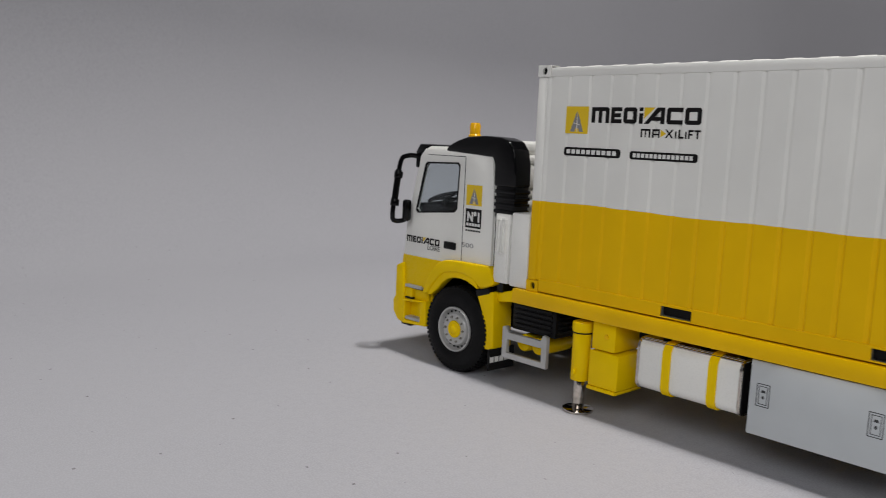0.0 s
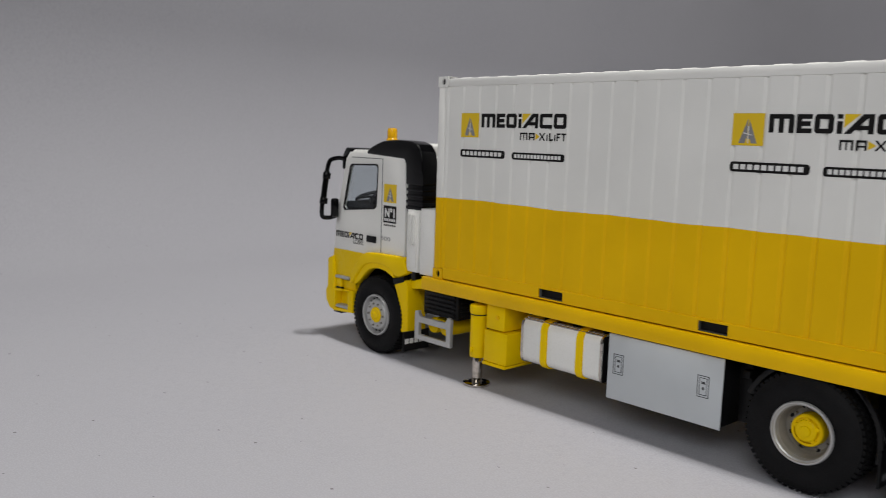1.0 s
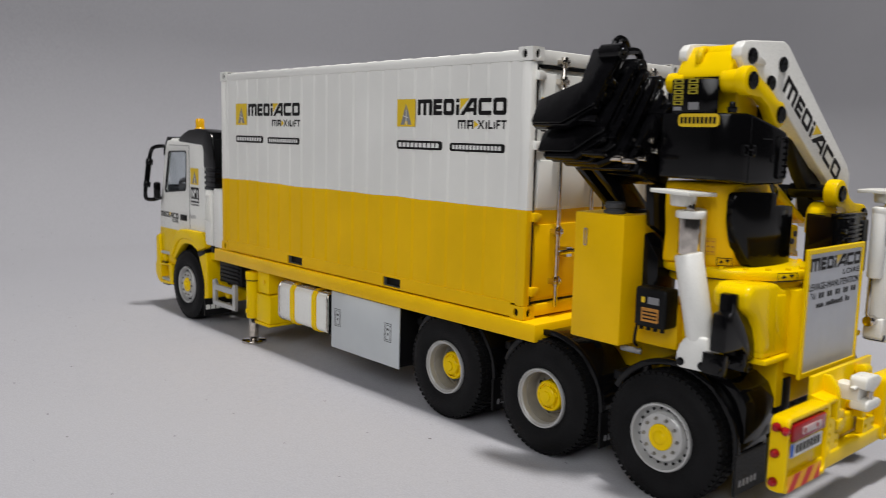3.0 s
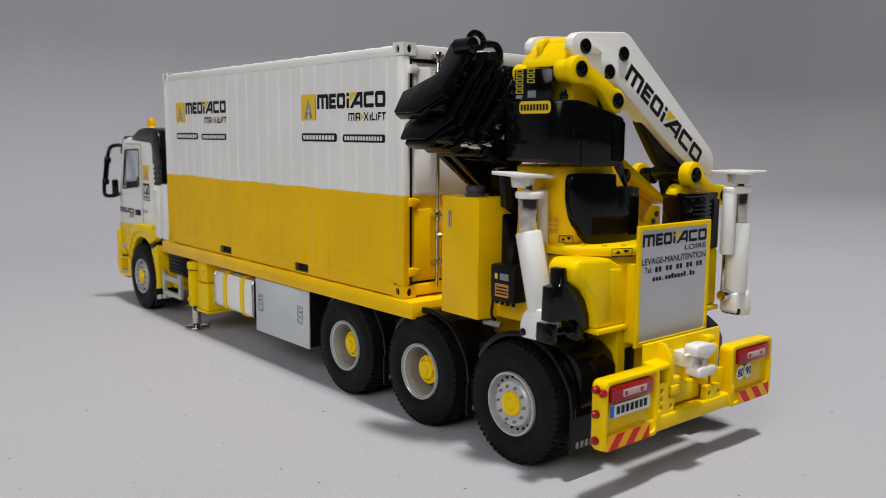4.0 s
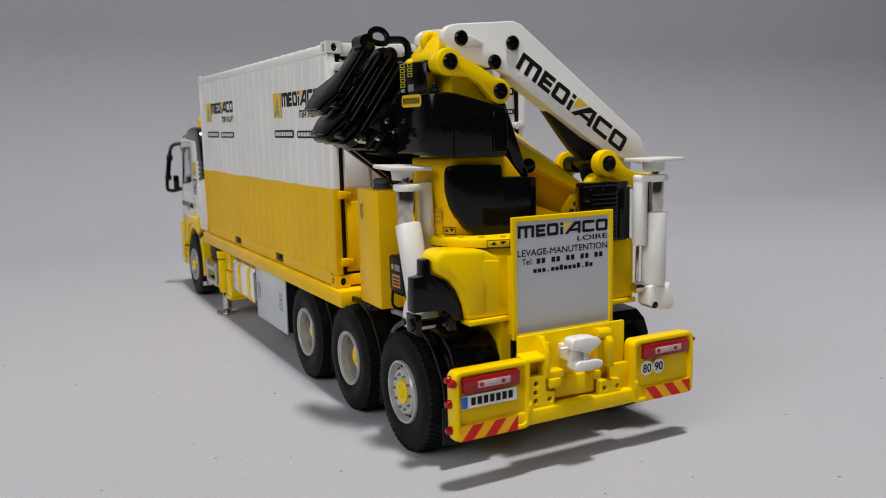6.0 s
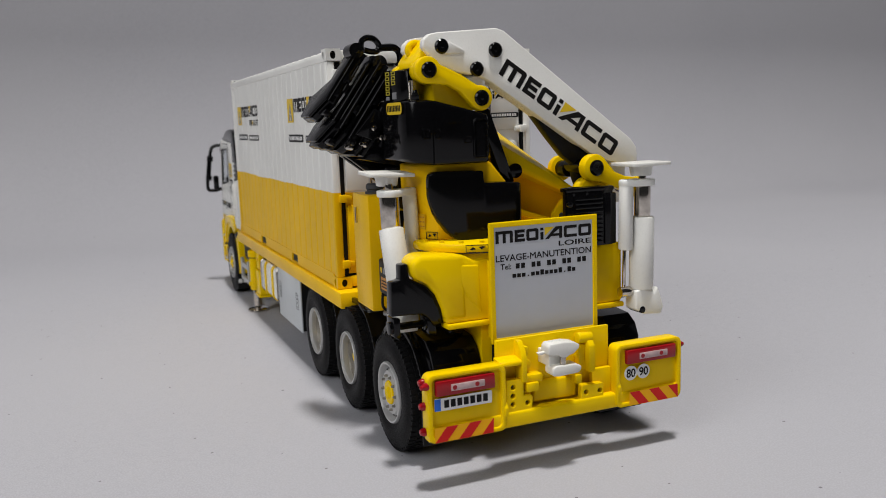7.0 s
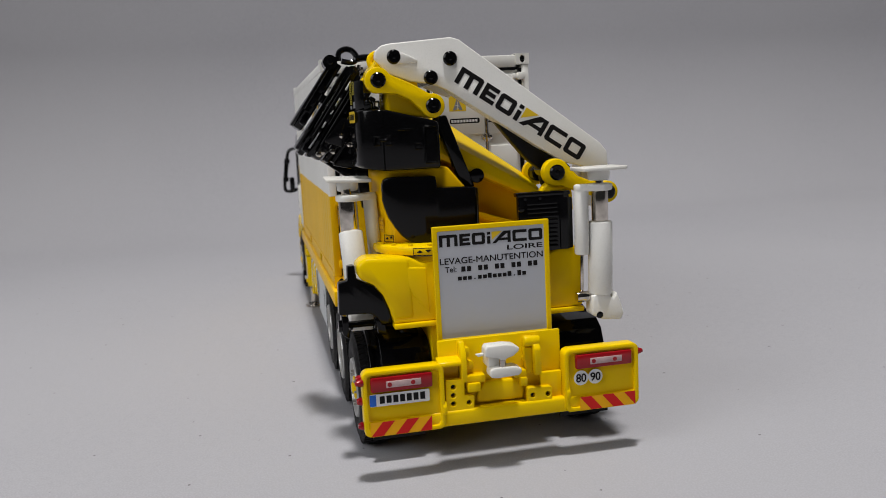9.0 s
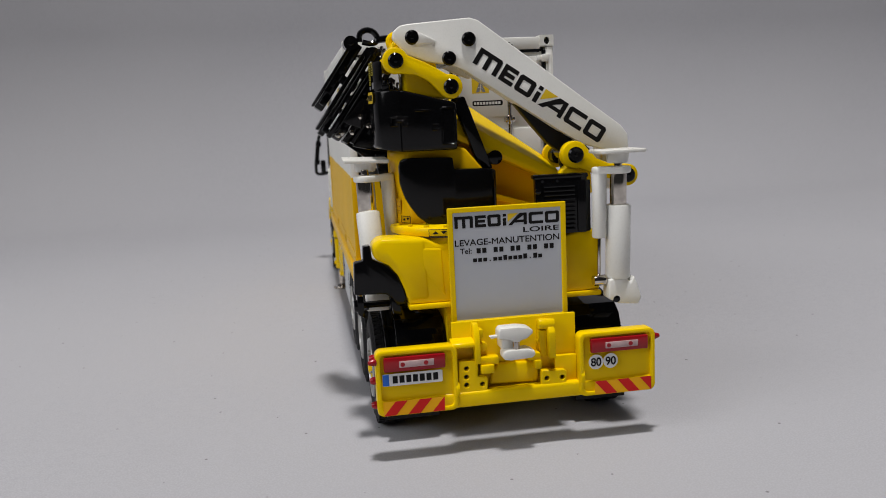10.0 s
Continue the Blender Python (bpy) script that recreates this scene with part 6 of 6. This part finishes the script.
# ridges, lugs and screws along the near edges
for m, thick, s0, s1, y in ((0.028, 0.018, 0.10, 0.60, -1.065), (0.10, 0.02, 0.16, 0.52, -1.068), (0.15, 0.02, 0.10, 0.74, -1.15), (0.20, 0.014, 0.20, 0.70, -1.16), (0.226, 0.022, 0.06, 0.78, -1.215), (0.30, 0.016, 0.15, 0.60, -1.215), (0.334, 0.022, 0.10, 0.82, -1.275), (0.434, 0.02, 0.18, 0.46, -1.345)):
    bm = bmesh.new()
    slab(bm, JIB + n * m, [(s0, y), (s1, y), (s1, y + 0.06), (s0, y + 0.06)], thick)
    part("ridge", bm, jib_mat, jib, "", 0.004, 1)
for m, s0, y in ((0.05, 0.28, -1.075), (0.05, 0.44, -1.075), (0.11, 0.36, -1.075), (0.24, 0.22, -1.21), (0.25, 0.50, -1.215), (0.36, 0.34, -1.27), (0.37, 0.66, -1.28)):
    bm = bmesh.new()
    slab(bm, JIB + n * m, [(s0, y), (s0 + 0.09, y), (s0 + 0.09, y + 0.06), (s0, y + 0.06)], 0.05)
    part("lug", bm, jib_mat, jib, "", 0.008)
for x, z, y, r in ((-1.16, 3.68, -1.09, 0.072), (-0.95, 3.56, -1.14, 0.072), (-0.80, 3.44, -1.22, 0.06), (-1.11, 2.87, -1.33, 0.034), (-1.32, 2.80, -1.25, 0.034), (-1.16, 2.95, -1.33, 0.022)):
    bm = bmesh.new()
    add_lathe(bm, [(0.0, -0.03), (r * 0.4, -0.025), (r * 0.45, -0.012), (r, -0.01), (r, 0.2), (0.0, 0.2)], (x, y, z), (0, 1, 0), 20)
    part("jib_pin", bm, chrome_mat if r < 0.05 else black_mat, jib)
prism_part("side_panel", [(-1.10, 3.13), (-0.96, 3.05), (-1.13, 2.83), (-1.30, 2.90)], "y", -1.40, -1.33, black_mat, jib, "black raised side panel", 0.012)
for x, z in ((-1.22, 2.80), (-1.06, 2.86), (-1.13, 2.95), (-1.36, 2.78)):
    cyl_part("screw", (x, -1.425, z), (x, -1.30, z), 0.026, chrome_mat, jib, "bright screw head", seg=12, bevel=0.008)
for m, s0 in ((0.05, 0.68), (0.05, 0.30), (0.21, 0.40), (0.21, 0.66), (0.21, 0.90), (0.36, 0.55), (0.36, 0.80), (0.46, 0.30), (0.46, 0.70)):
    bm = bmesh.new()
    slab(bm, JIB + n * m, [(s0, -1.07 - m * 0.55), (s0 + 0.055, -1.07 - m * 0.55), (s0 + 0.055, -0.9), (s0, -0.9)], 0.07)
    part("clip", bm, jib_mat, jib, "", 0.010)
bm = bmesh.new()
add_prism(bm, [(-1.22, 2.66), (-0.80, 2.56), (-0.72, 2.70), (-0.76, 2.86), (-1.10, 2.84)], "y", -1.36, -0.75)
add_prism(bm, [(-1.00, 3.18), (-0.80, 3.28), (-0.72, 2.72), (-0.90, 2.70)], "y", -1.42, -1.1)
part("jib_carrier", bm, jib_mat, jib, "black jib carrier", 0.02)
for y in (-0.78, -0.95):
    bm = bmesh.new()
    q = [Vector((-1.30, 2.70)), Vector((-0.98, 2.74)), Vector((-0.34, 2.22)), Vector((-0.46, 2.06))]
    add_prism(bm, [tuple(v) for v in q], "y", y - 0.04, y + 0.04)
    part("support_strut", bm, black_mat, jib, "black support strut", 0.008)
bm = bmesh.new()
add_tube(bm, smooth_line([(-1.06, -0.93, 3.70), (-1.05, -0.93, 3.78), (-0.99, -0.93, 3.815), (-0.92, -0.93, 3.80), (-0.875, -0.93, 3.74), (-0.90, -0.93, 3.69), (-0.97, -0.93, 3.685), (-1.03, -0.93, 3.70)], 4), 0.03, 8)
add_tube(bm, smooth_line([(-0.89, -0.93, 3.715), (-0.80, -0.925, 3.725), (-0.71, -0.92, 3.72), (-0.66, -0.92, 3.66), (-0.665, -0.92, 3.56), (-0.71, -0.92, 3.53)], 4), 0.036, 8)
part("crane_hook", bm, black_mat, jib, "black hook and eye")
OFFSET = Vector((0, 0, 0))
